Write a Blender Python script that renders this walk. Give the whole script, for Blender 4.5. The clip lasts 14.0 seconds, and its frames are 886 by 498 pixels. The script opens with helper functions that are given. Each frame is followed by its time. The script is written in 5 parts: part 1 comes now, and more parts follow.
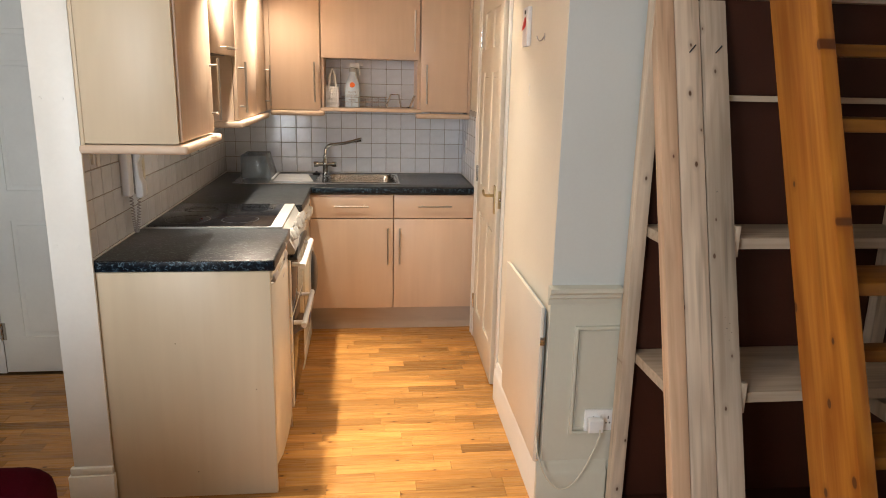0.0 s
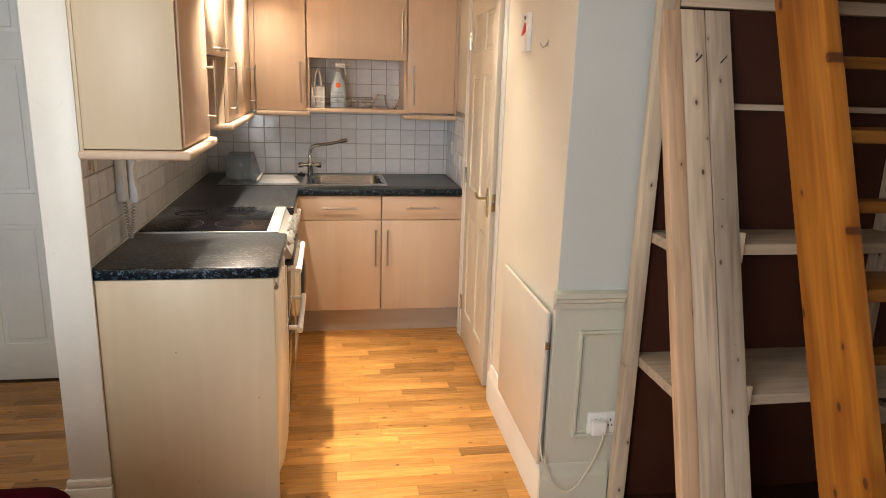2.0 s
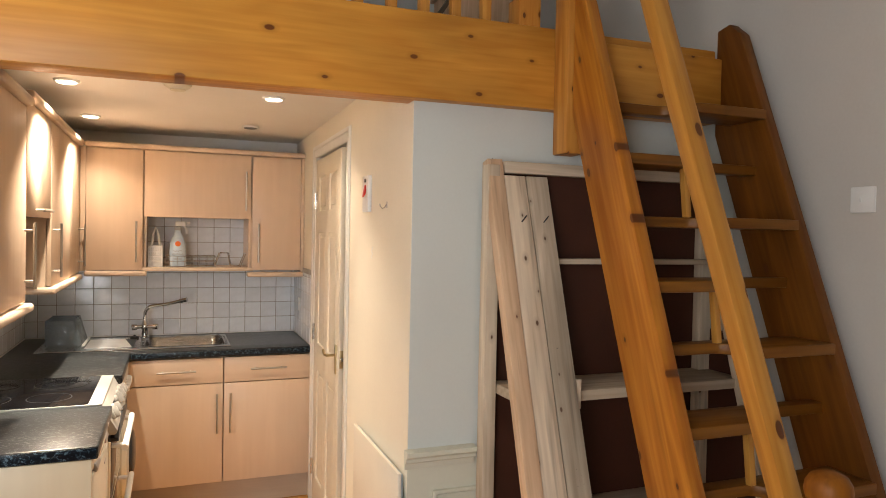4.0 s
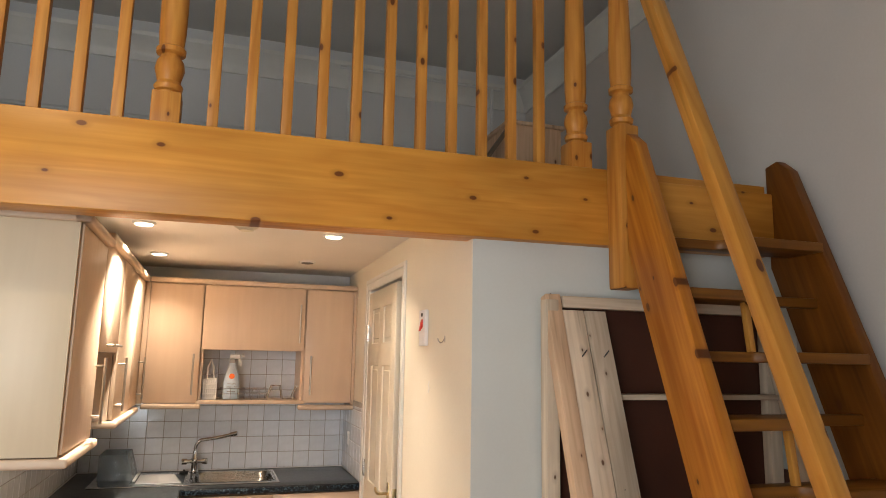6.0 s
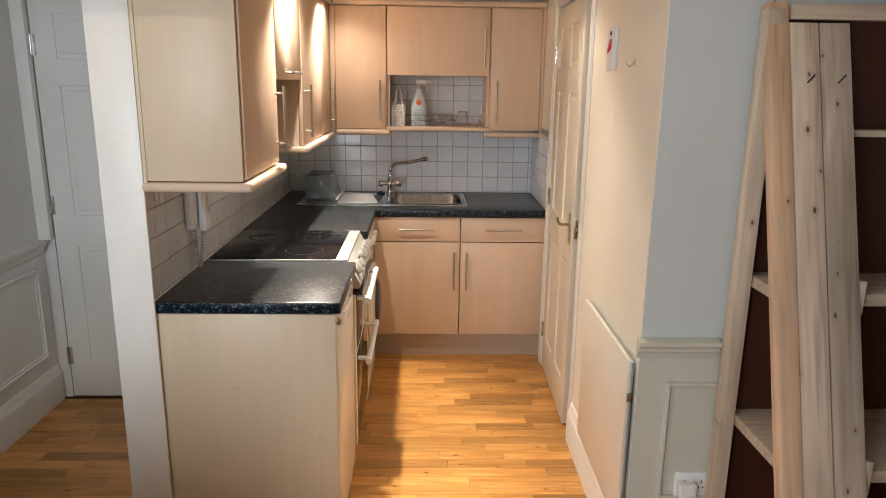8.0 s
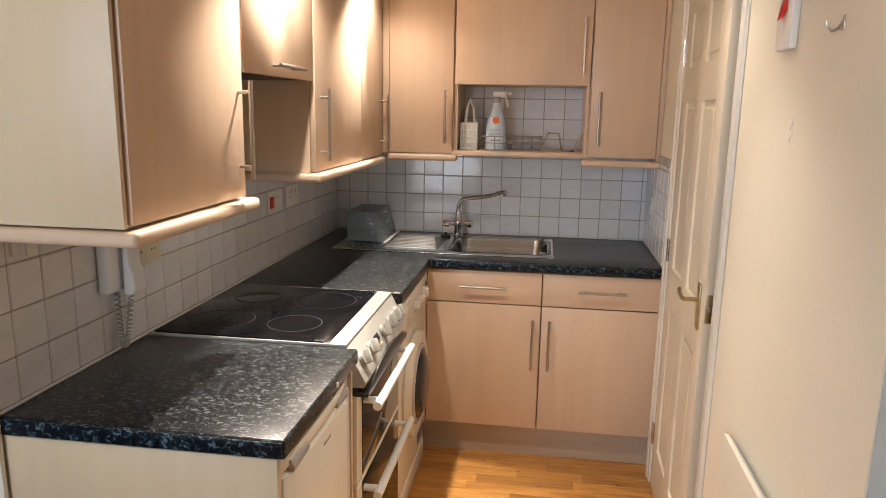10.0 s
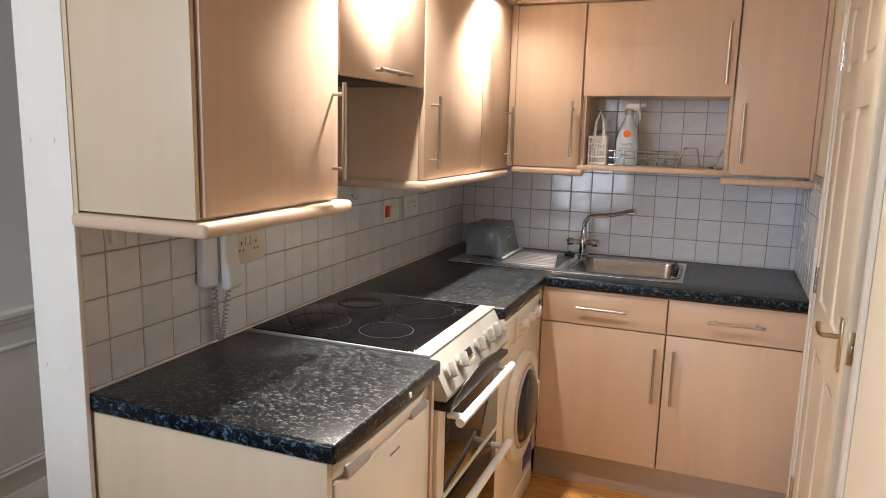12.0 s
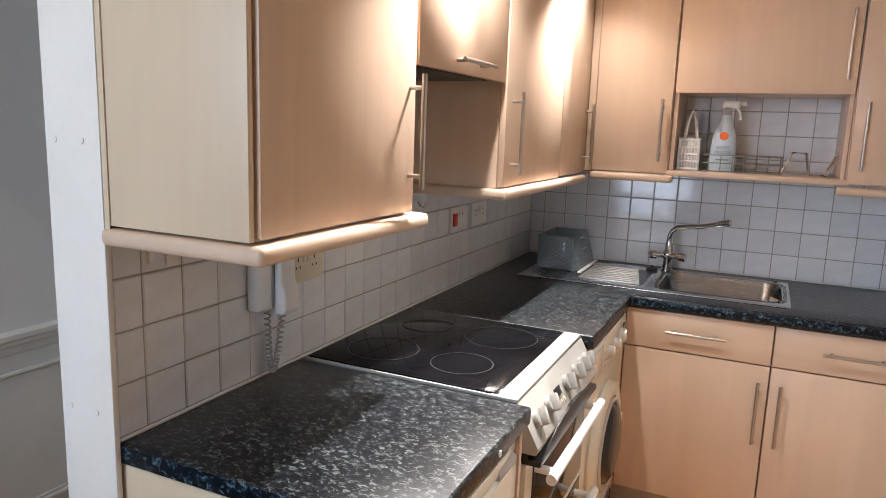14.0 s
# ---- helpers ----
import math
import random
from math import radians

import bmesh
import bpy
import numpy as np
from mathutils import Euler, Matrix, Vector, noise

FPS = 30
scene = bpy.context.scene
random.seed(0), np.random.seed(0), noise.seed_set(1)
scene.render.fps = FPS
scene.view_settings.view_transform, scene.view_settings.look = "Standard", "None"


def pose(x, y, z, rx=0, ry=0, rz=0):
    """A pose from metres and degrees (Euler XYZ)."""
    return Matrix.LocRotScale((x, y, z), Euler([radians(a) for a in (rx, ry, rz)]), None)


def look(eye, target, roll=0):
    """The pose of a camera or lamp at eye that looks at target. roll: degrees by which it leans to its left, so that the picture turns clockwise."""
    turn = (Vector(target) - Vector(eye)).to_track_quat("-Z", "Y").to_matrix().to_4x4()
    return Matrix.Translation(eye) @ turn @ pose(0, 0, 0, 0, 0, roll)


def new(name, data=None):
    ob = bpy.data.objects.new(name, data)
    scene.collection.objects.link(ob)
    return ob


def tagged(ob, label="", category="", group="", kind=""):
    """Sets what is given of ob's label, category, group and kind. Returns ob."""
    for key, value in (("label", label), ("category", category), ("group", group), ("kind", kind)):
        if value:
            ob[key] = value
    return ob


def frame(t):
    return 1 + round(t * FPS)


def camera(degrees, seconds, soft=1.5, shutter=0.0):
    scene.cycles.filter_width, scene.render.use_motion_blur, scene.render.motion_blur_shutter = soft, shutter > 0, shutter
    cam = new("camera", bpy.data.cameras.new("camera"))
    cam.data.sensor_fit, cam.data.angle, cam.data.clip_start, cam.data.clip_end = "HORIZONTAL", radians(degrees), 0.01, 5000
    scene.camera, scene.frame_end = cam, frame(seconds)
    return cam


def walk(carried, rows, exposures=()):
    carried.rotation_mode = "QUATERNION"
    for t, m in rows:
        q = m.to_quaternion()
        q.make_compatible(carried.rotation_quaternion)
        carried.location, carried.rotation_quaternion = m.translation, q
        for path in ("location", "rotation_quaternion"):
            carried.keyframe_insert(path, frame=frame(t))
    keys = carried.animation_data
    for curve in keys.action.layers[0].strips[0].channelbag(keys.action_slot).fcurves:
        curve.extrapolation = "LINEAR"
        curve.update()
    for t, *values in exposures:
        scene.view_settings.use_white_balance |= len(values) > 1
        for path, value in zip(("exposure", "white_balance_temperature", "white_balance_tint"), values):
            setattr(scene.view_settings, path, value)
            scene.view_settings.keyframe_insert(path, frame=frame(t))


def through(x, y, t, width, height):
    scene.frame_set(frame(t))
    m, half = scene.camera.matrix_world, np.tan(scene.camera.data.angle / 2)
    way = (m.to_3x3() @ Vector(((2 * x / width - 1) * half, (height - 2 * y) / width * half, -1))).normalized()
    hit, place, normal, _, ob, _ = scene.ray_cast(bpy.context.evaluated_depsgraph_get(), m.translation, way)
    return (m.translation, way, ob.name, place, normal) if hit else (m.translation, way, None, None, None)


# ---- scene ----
cam = camera(65.5, 14.0, soft=0.9)
PATH = [
    (0, (0.909, -2.342, 1.507), (1.134, -0.411, 1.036), 1.3),
    (0.5, (0.895, -2.377, 1.520), (0.893, -0.436, 1.039), 1.3),
    (0.9, (0.918, -2.378, 1.530), (0.803, -0.439, 1.051), 0.8),
    (1, (0.894, -2.361, 1.520), (0.782, -0.422, 1.044), 1.4),
    (1.5, (0.808, -2.342, 1.551), (0.722, -0.403, 1.068), 1.5),
    (2, (0.769, -2.314, 1.538), (1.096, -0.400, 1.057), 1.8),
    (2.5, (0.786, -2.296, 1.549), (1.406, -0.456, 1.071), 1.2),
    (3, (0.814, -2.310, 1.559), (1.497, -0.496, 1.066), 0.9),
    (3.5, (0.811, -2.328, 1.557), (1.502, -0.511, 1.086), 1.1),
    (3.7, (0.804, -2.324, 1.553), (1.514, -0.495, 1.162), 1.2),
    (4, (0.802, -2.317, 1.563), (1.535, -0.455, 1.521), 1.1),
    (4.2, (0.815, -2.335, 1.535), (1.551, -0.482, 1.676), 1.1),
    (6.3, (0.722, -2.327, 1.588), (1.269, -0.432, 1.920), 1.2),
    (6.5, (0.722, -2.322, 1.584), (1.205, -0.410, 1.916), 1.1),
    (7, (0.729, -2.313, 1.598), (1.076, -0.359, 1.846), 1.2),
    (7.3, (0.761, -2.294, 1.581), (1.032, -0.313, 1.519), 0.9),
    (7.5, (0.808, -2.262, 1.598), (1.032, -0.293, 1.322), 0.7),
    (8, (0.866, -2.136, 1.599), (0.924, -0.193, 1.128), 0.8),
    (8.2, (0.880, -2.016, 1.588), (0.881, -0.075, 1.104), 1.1),
    (8.5, (0.906, -1.821, 1.570), (0.863, 0.119, 1.086), 1.1),
    (8.7, (0.900, -1.738, 1.589), (0.835, 0.198, 1.093), 1.1),
    (10.8, (1.144, -0.969, 1.475), (0.743, 0.961, 1.135), 1.1),
    (11, (1.149, -0.993, 1.482), (0.718, 0.929, 1.137), 1.1),
    (11.5, (1.180, -1.024, 1.477), (0.599, 0.861, 1.146), 1.2),
    (12, (1.196, -1.027, 1.467), (0.485, 0.812, 1.131), 1.5),
    (12.5, (1.201, -1.019, 1.467), (0.430, 0.796, 1.133), 1.6),
    (13, (1.243, -0.993, 1.468), (0.427, 0.802, 1.134), 1.5),
    (13.5, (1.208, -0.928, 1.491), (0.395, 0.866, 1.145), 1.4),
    (14, (0.994, -0.806, 1.471), (0.169, 0.983, 1.125), 2.0),
]
walk(cam, [(t, look(eye, target, roll)) for t, eye, target, roll in PATH], exposures=[(0, -0.05, 6650, 10), (1.5, -0.08, 6700, 10), (3.0, 0.03, 6950, 10), (7.0, -0.03, 6750, 10), (7.6, -0.13, 6500, 10), (8.5, -0.24, 6250, 10), (11.0, -0.18, 6300, 10), (12.5, -0.12, 5800, 10), (14.0, -0.08, 5600, 10)])

# ---- world and large lights ----
world = bpy.data.worlds.new("sky")
world.use_nodes = True
scene.world = world
sky = world.node_tree.nodes.new("ShaderNodeTexSky")
sky.sky_type, sky.sun_disc = "NISHITA", False
sky.sun_elevation, sky.sun_rotation = radians(35), radians(200)
background = world.node_tree.nodes["Background"]
background.inputs["Strength"].default_value = 0.1
world.node_tree.links.new(sky.outputs["Color"], background.inputs["Color"])


def area_lamp(name, eye, target, w, h, watts, colour):
    data = bpy.data.lights.new(name, "AREA")
    data.shape, data.size, data.size_y, data.energy, data.color = "RECTANGLE", w, h, watts, colour
    ob = new(name, data)
    ob.matrix_world = look(eye, target)
    return ob


def spot_lamp(name, x, y, z, watts, colour, degrees=165, tilt=(0, 0), blend=1.0):
    data = bpy.data.lights.new(name, "SPOT")
    data.energy, data.color, data.spot_size, data.spot_blend, data.shadow_soft_size = watts, colour, radians(degrees), blend, 0.025
    ob = new(name, data)
    ob.matrix_world = look((x, y, z), (x + tilt[0], y + tilt[1], z - 1))
    return ob


WARM = (1.0, 0.865, 0.725)
area_lamp("window_daylight", (-0.4, -3.25, 1.5), (-0.4, 0, 1.4), 0.9, 1.6, 60, (0.84, 0.92, 1.0))
spot_lamp("room_pendant_lamp", -0.35, -1.5, 3.42, 68, (1.0, 0.81, 0.60), 150)
SPOTS = [(1.212, 0.79), (0.405, 0.80), (0.402, 1.712)]
# each downlight: the beam of its tilted reflector and the wide spill of its bare capsule
for (sx, sy), beam_watts, spill_watts in zip(SPOTS, (48, 230, 230), (30, 84, 30)):
    spot_lamp("spot_beam", sx, sy, 2.128, beam_watts, WARM, 62, tilt=(0, -0.48), blend=0.7)
    spot_lamp("spot_spill", sx, sy, 2.128, spill_watts, WARM, 122)


# ---- materials ----
def mat(name, base, rough=0.5, metal=0.0, vary=0.08, scale=6.0, fine=120.0, bump=0.05, spec=0.5, transmission=0.0,
        ior=1.45, coat=0.0, per_piece=0.0, stretch=None):
    m = bpy.data.materials.new(name)
    m.use_nodes = True
    nt = m.node_tree
    N, L = nt.nodes, nt.links
    b = N["Principled BSDF"]
    b.inputs["Roughness"].default_value, b.inputs["Metallic"].default_value = rough, metal
    b.inputs["Specular IOR Level"].default_value, b.inputs["IOR"].default_value = spec, ior
    b.inputs["Transmission Weight"].default_value, b.inputs["Coat Weight"].default_value = transmission, coat
    tc = N.new("ShaderNodeTexCoord")
    src = tc.outputs["Object"]
    if stretch:
        mp = N.new("ShaderNodeMapping")
        mp.inputs["Scale"].default_value = stretch
        L.new(src, mp.inputs["Vector"])
        src = mp.outputs["Vector"]
    big, small = N.new("ShaderNodeTexNoise"), N.new("ShaderNodeTexNoise")
    for n, s in ((big, scale), (small, fine)):
        n.inputs["Scale"].default_value, n.inputs["Detail"].default_value = s, 5
        L.new(src, n.inputs["Vector"])
    add = N.new("ShaderNodeMath")
    add.operation = "MULTIPLY_ADD"
    add.inputs[1].default_value, add.inputs[2].default_value = 0.35, 0.0
    L.new(small.outputs["Fac"], add.inputs[0])
    L.new(big.outputs["Fac"], add.inputs[2])
    ramp = N.new("ShaderNodeValToRGB")
    lo, hi = [c * (1 - vary) for c in base], [min(1, c * (1 + vary)) for c in base]
    ramp.color_ramp.elements[0].position, ramp.color_ramp.elements[1].position = 0.45, 0.9
    ramp.color_ramp.elements[0].color, ramp.color_ramp.elements[1].color = (*lo, 1), (*hi, 1)
    L.new(add.outputs[0], ramp.inputs["Fac"])
    colour = ramp.outputs["Color"]
    if per_piece:
        info, hsv = N.new("ShaderNodeObjectInfo"), N.new("ShaderNodeHueSaturation")
        rng = N.new("ShaderNodeMapRange")
        rng.inputs["To Min"].default_value, rng.inputs["To Max"].default_value = 1 - per_piece, 1 + per_piece
        L.new(info.outputs["Random"], rng.inputs["Value"])
        L.new(rng.outputs["Result"], hsv.inputs["Value"])
        L.new(colour, hsv.inputs["Color"])
        colour = hsv.outputs["Color"]
    L.new(colour, b.inputs["Base Color"])
    if rough > 0.02 and metal < 0.5 and not transmission:
        rr = N.new("ShaderNodeMapRange")
        rr.inputs["To Min"].default_value, rr.inputs["To Max"].default_value = rough * 0.85, min(1, rough * 1.15)
        L.new(big.outputs["Fac"], rr.inputs["Value"])
        L.new(rr.outputs["Result"], b.inputs["Roughness"])
    if bump:
        bp = N.new("ShaderNodeBump")
        bp.inputs["Strength"].default_value, bp.inputs["Distance"].default_value = bump, 0.004
        L.new(add.outputs[0], bp.inputs["Height"])
        L.new(bp.outputs["Normal"], b.inputs["Normal"])
    return m


def wood(name, light, dark, axis, rough=0.4, knots=0.0, grain=60.0, contrast=1.0, knot_colour=(0.11, 0.032, 0.008),
         per_piece=0.0, knot_scale=8.0, bump=0.06, through="y", streaks=0.0, blotch=0.0, knot_size=0.075):
    """Grain along one axis of the object, with cathedral figure and scattered knots."""
    m = bpy.data.materials.new(name)
    m.use_nodes = True
    nt = m.node_tree
    N, L = nt.nodes, nt.links
    b = N["Principled BSDF"]
    tc, info = N.new("ShaderNodeTexCoord"), N.new("ShaderNodeObjectInfo")
    shift = N.new("ShaderNodeVectorMath")
    shift.operation = "MULTIPLY_ADD"
    shift.inputs[0].default_value = (1, 1, 1)
    off = N.new("ShaderNodeMath")
    off.operation = "MULTIPLY"
    off.inputs[1].default_value = 37.0
    L.new(info.outputs["Random"], off.inputs[0])
    L.new(tc.outputs["Object"], shift.inputs[1])
    L.new(off.outputs[0], shift.inputs[2])

    def mapped(along):
        mp = N.new("ShaderNodeMapping")
        s = [1.0, 1.0, 1.0]
        s["xyz".index(axis)] = along
        mp.inputs["Scale"].default_value = s
        L.new(shift.outputs[0], mp.inputs["Vector"])
        return mp.outputs["Vector"]

    fibre = N.new("ShaderNodeTexNoise")
    fibre.inputs["Scale"].default_value, fibre.inputs["Detail"].default_value = grain * 2.2, 6
    L.new(mapped(0.04), fibre.inputs["Vector"])
    figure = N.new("ShaderNodeTexNoise")
    figure.inputs["Scale"].default_value, figure.inputs["Detail"].default_value = grain * 0.22, 3
    figure.inputs["Distortion"].default_value = 0.6
    L.new(mapped(0.10), figure.inputs["Vector"])
    rings = N.new("ShaderNodeMath")
    rings.operation = "PINGPONG"
    rings.inputs[1].default_value = 0.5
    mul = N.new("ShaderNodeMath")
    mul.operation = "MULTIPLY"
    mul.inputs[1].default_value = 7.0
    L.new(figure.outputs["Fac"], mul.inputs[0])
    L.new(mul.outputs[0], rings.inputs[0])
    mixed = N.new("ShaderNodeMath")
    mixed.operation = "MULTIPLY_ADD"
    mixed.inputs[1].default_value = 0.7
    L.new(rings.outputs[0], mixed.inputs[0])
    L.new(fibre.outputs["Fac"], mixed.inputs[2])
    ramp = N.new("ShaderNodeValToRGB")
    ramp.color_ramp.elements[0].position = 0.32 if contrast >= 1 else 0.2
    ramp.color_ramp.elements[1].position = 0.95
    ramp.color_ramp.elements[0].color, ramp.color_ramp.elements[1].color = (*light, 1), (*dark, 1)
    L.new(mixed.outputs[0], ramp.inputs["Fac"])
    colour = ramp.outputs["Color"]
    if blotch:
        # broad uneven toning of the lacquer
        patch, tone, deep = N.new("ShaderNodeTexNoise"), N.new("ShaderNodeMapRange"), N.new("ShaderNodeHueSaturation")
        patch.inputs["Scale"].default_value, patch.inputs["Detail"].default_value = 5.0, 3
        L.new(mapped(0.35), patch.inputs["Vector"])
        tone.inputs["From Min"].default_value, tone.inputs["From Max"].default_value = 0.3, 0.7
        tone.inputs["To Min"].default_value, tone.inputs["To Max"].default_value = 1 - blotch, 1 + blotch
        L.new(patch.outputs["Fac"], tone.inputs["Value"])
        L.new(tone.outputs["Result"], deep.inputs["Value"])
        L.new(colour, deep.inputs["Color"])
        colour = deep.outputs["Color"]
    if streaks:
        # thin dark resin lines along the grain
        line, cut, ink = N.new("ShaderNodeTexNoise"), N.new("ShaderNodeMapRange"), N.new("ShaderNodeMix")
        line.inputs["Scale"].default_value, line.inputs["Detail"].default_value = grain * 1.3, 2
        L.new(mapped(0.045), line.inputs["Vector"])
        cut.inputs["From Min"].default_value, cut.inputs["From Max"].default_value = 0.60, 0.74
        cut.inputs["To Max"].default_value = streaks
        L.new(line.outputs["Fac"], cut.inputs["Value"])
        ink.data_type = "RGBA"
        L.new(cut.outputs["Result"], ink.inputs["Factor"])
        L.new(colour, ink.inputs["A"])
        ink.inputs["B"].default_value = (*[c * 0.32 for c in dark], 1)
        colour = ink.outputs["Result"]
    if knots:
        vor = N.new("ShaderNodeTexVoronoi")
        vor.inputs["Scale"].default_value = knot_scale
        vor.voronoi_dimensions = "2D"
        axes, flat = N.new("ShaderNodeSeparateXYZ"), N.new("ShaderNodeCombineXYZ")
        L.new(shift.outputs[0], axes.inputs[0])
        squash = N.new("ShaderNodeMath")
        squash.operation = "MULTIPLY"
        squash.inputs[1].default_value = 0.55
        L.new(axes.outputs["xyz".index(axis)], squash.inputs[0])
        L.new(squash.outputs[0], flat.inputs[0])
        L.new(axes.outputs[next(k for k in range(3) if "xyz"[k] not in (axis, through))], flat.inputs[1])
        L.new(flat.outputs[0], vor.inputs["Vector"])
        sep = N.new("ShaderNodeSeparateColor")
        L.new(vor.outputs["Color"], sep.inputs[0])
        size = N.new("ShaderNodeMapRange")
        size.inputs["From Min"].default_value, size.inputs["From Max"].default_value = 1 - knots, 1.0
        size.inputs["To Min"].default_value, size.inputs["To Max"].default_value = knot_size * 0.4, knot_size
        L.new(sep.outputs[0], size.inputs["Value"])
        wob = N.new("ShaderNodeMath")
        wob.operation = "SUBTRACT"
        L.new(size.outputs["Result"], wob.inputs[0])
        L.new(vor.outputs["Distance"], wob.inputs[1])
        edge = N.new("ShaderNodeMapRange")
        edge.inputs["From Min"].default_value, edge.inputs["From Max"].default_value = -0.010, 0.012
        L.new(wob.outputs[0], edge.inputs["Value"])
        halo, rim = N.new("ShaderNodeMapRange"), N.new("ShaderNodeMix")
        halo.inputs["From Min"].default_value, halo.inputs["From Max"].default_value = -0.085, 0.0
        halo.inputs["To Max"].default_value = 0.55
        has = N.new("ShaderNodeMath")
        has.operation = "GREATER_THAN"
        has.inputs[1].default_value = 1 - knots
        L.new(sep.outputs[0], has.inputs[0])
        both = N.new("ShaderNodeMath")
        both.operation = "MULTIPLY"
        L.new(wob.outputs[0], halo.inputs["Value"])
        L.new(halo.outputs["Result"], both.inputs[0])
        L.new(has.outputs[0], both.inputs[1])
        rim.data_type = "RGBA"
        L.new(both.outputs[0], rim.inputs["Factor"])
        L.new(colour, rim.inputs["A"])
        rim.inputs["B"].default_value = (*[c * 0.75 for c in dark], 1)
        colour = rim.outputs["Result"]
        mx = N.new("ShaderNodeMix")
        mx.data_type = "RGBA"
        gate = N.new("ShaderNodeMath")
        gate.operation = "MULTIPLY"
        L.new(edge.outputs["Result"], gate.inputs[0])
        L.new(has.outputs[0], gate.inputs[1])
        L.new(gate.outputs[0], mx.inputs["Factor"])
        L.new(colour, mx.inputs["A"])
        mx.inputs["B"].default_value = (*knot_colour, 1)
        colour = mx.outputs["Result"]
    if per_piece:
        hsv, rng = N.new("ShaderNodeHueSaturation"), N.new("ShaderNodeMapRange")
        rng.inputs["To Min"].default_value, rng.inputs["To Max"].default_value = 1 - per_piece, 1 + per_piece
        L.new(info.outputs["Random"], rng.inputs["Value"])
        L.new(rng.outputs["Result"], hsv.inputs["Value"])
        L.new(colour, hsv.inputs["Color"])
        colour = hsv.outputs["Color"]
    L.new(colour, b.inputs["Base Color"])
    b.inputs["Specular IOR Level"].default_value = 0.32
    rr = N.new("ShaderNodeMapRange")
    rr.inputs["To Min"].default_value, rr.inputs["To Max"].default_value = rough * 0.8, min(1, rough * 1.25)
    L.new(fibre.outputs["Fac"], rr.inputs["Value"])
    L.new(rr.outputs["Result"], b.inputs["Roughness"])
    bp = N.new("ShaderNodeBump")
    bp.inputs["Strength"].default_value, bp.inputs["Distance"].default_value = bump, 0.003
    L.new(mixed.outputs[0], bp.inputs["Height"])
    L.new(bp.outputs["Normal"], b.inputs["Normal"])
    return m


def granite(name, scale, stretch, steps, rough, spec):
    """Black laminate printed with short worm-like flecks; steps are (position, colour)."""
    m = bpy.data.materials.new(name)
    m.use_nodes = True
    nt = m.node_tree
    N, L = nt.nodes, nt.links
    b = N["Principled BSDF"]
    tc, mp = N.new("ShaderNodeTexCoord"), N.new("ShaderNodeMapping")
    mp.inputs["Scale"].default_value = stretch
    L.new(tc.outputs["Object"], mp.inputs["Vector"])
    nz = N.new("ShaderNodeTexNoise")
    nz.inputs["Scale"].default_value, nz.inputs["Detail"].default_value, nz.inputs["Distortion"].default_value = scale, 3, 0.9
    L.new(mp.outputs["Vector"], nz.inputs["Vector"])
    ramp = N.new("ShaderNodeValToRGB")
    e = ramp.color_ramp.elements
    e[0].position, e[0].color = steps[0][0], (*steps[0][1], 1)
    e[1].position, e[1].color = steps[-1][0], (*steps[-1][1], 1)
    for at, c in steps[1:-1]:
        x = e.new(at)
        x.color = (*c, 1)
    L.new(nz.outputs["Fac"], ramp.inputs["Fac"])
    L.new(ramp.outputs["Color"], b.inputs["Base Color"])
    b.inputs["Roughness"].default_value = rough
    b.inputs["Specular IOR Level"].default_value = spec
    bp = N.new("ShaderNodeBump")
    bp.inputs["Strength"].default_value, bp.inputs["Distance"].default_value = 0.04, 0.002
    L.new(nz.outputs["Fac"], bp.inputs["Height"])
    L.new(bp.outputs["Normal"], b.inputs["Normal"])
    return m


PAINT = mat("warm_cream_paint", (0.80, 0.75, 0.63), 0.6, vary=0.035, scale=2.2, fine=90, bump=0.05)
PAINT_ROOM = mat("cool_white_paint", (0.74, 0.74, 0.73), 0.65, vary=0.035, scale=1.8, fine=90, bump=0.05)
PAINT_DUCK = mat("pale_duck_egg_paint", (0.59, 0.62, 0.60), 0.65, vary=0.035, scale=1.8, fine=90, bump=0.05)
# Beige paint darkened: the low light on the stair's side wall is painted in.
PAINT_STAIR = mat("shaded_beige_paint", (0.64, 0.61, 0.575), 0.7, vary=0.05, scale=1.6, fine=90, bump=0.05)
# Ceiling paint lowered in tone to paint the unlit height above the loft.
CEILING_HIGH = mat("shaded_ceiling_paint", (0.66, 0.64, 0.61), 0.8, vary=0.05, scale=1.4, fine=80, bump=0.03)
PAINT_LEFT = mat("pale_grey_paint", (0.78, 0.76, 0.735), 0.65, vary=0.04, scale=1.5, fine=90, bump=0.05)
GLOSS_WHITE = mat("white_gloss_paint", (0.80, 0.79, 0.74), 0.35, vary=0.04, scale=5, fine=60, bump=0.04)
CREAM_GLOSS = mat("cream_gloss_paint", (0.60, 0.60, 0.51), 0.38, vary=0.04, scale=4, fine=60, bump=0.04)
DOOR_CREAM = mat("cream_door_paint", (0.70, 0.64, 0.52), 0.4, vary=0.06, scale=3, fine=60, bump=0.05)
CEILING = mat("ceiling_paint", (0.80, 0.78, 0.74), 0.8, vary=0.03, scale=2, fine=80, bump=0.03)
MAPLE_Z = wood("maple_laminate_upright", (0.68, 0.525, 0.39), (0.635, 0.48, 0.35), "z", 0.34, grain=17, contrast=0.6, bump=0.01, blotch=0.045)
MAPLE_X = wood("maple_laminate_across", (0.68, 0.525, 0.39), (0.635, 0.48, 0.35), "x", 0.34, grain=17, contrast=0.6, bump=0.01, blotch=0.045)
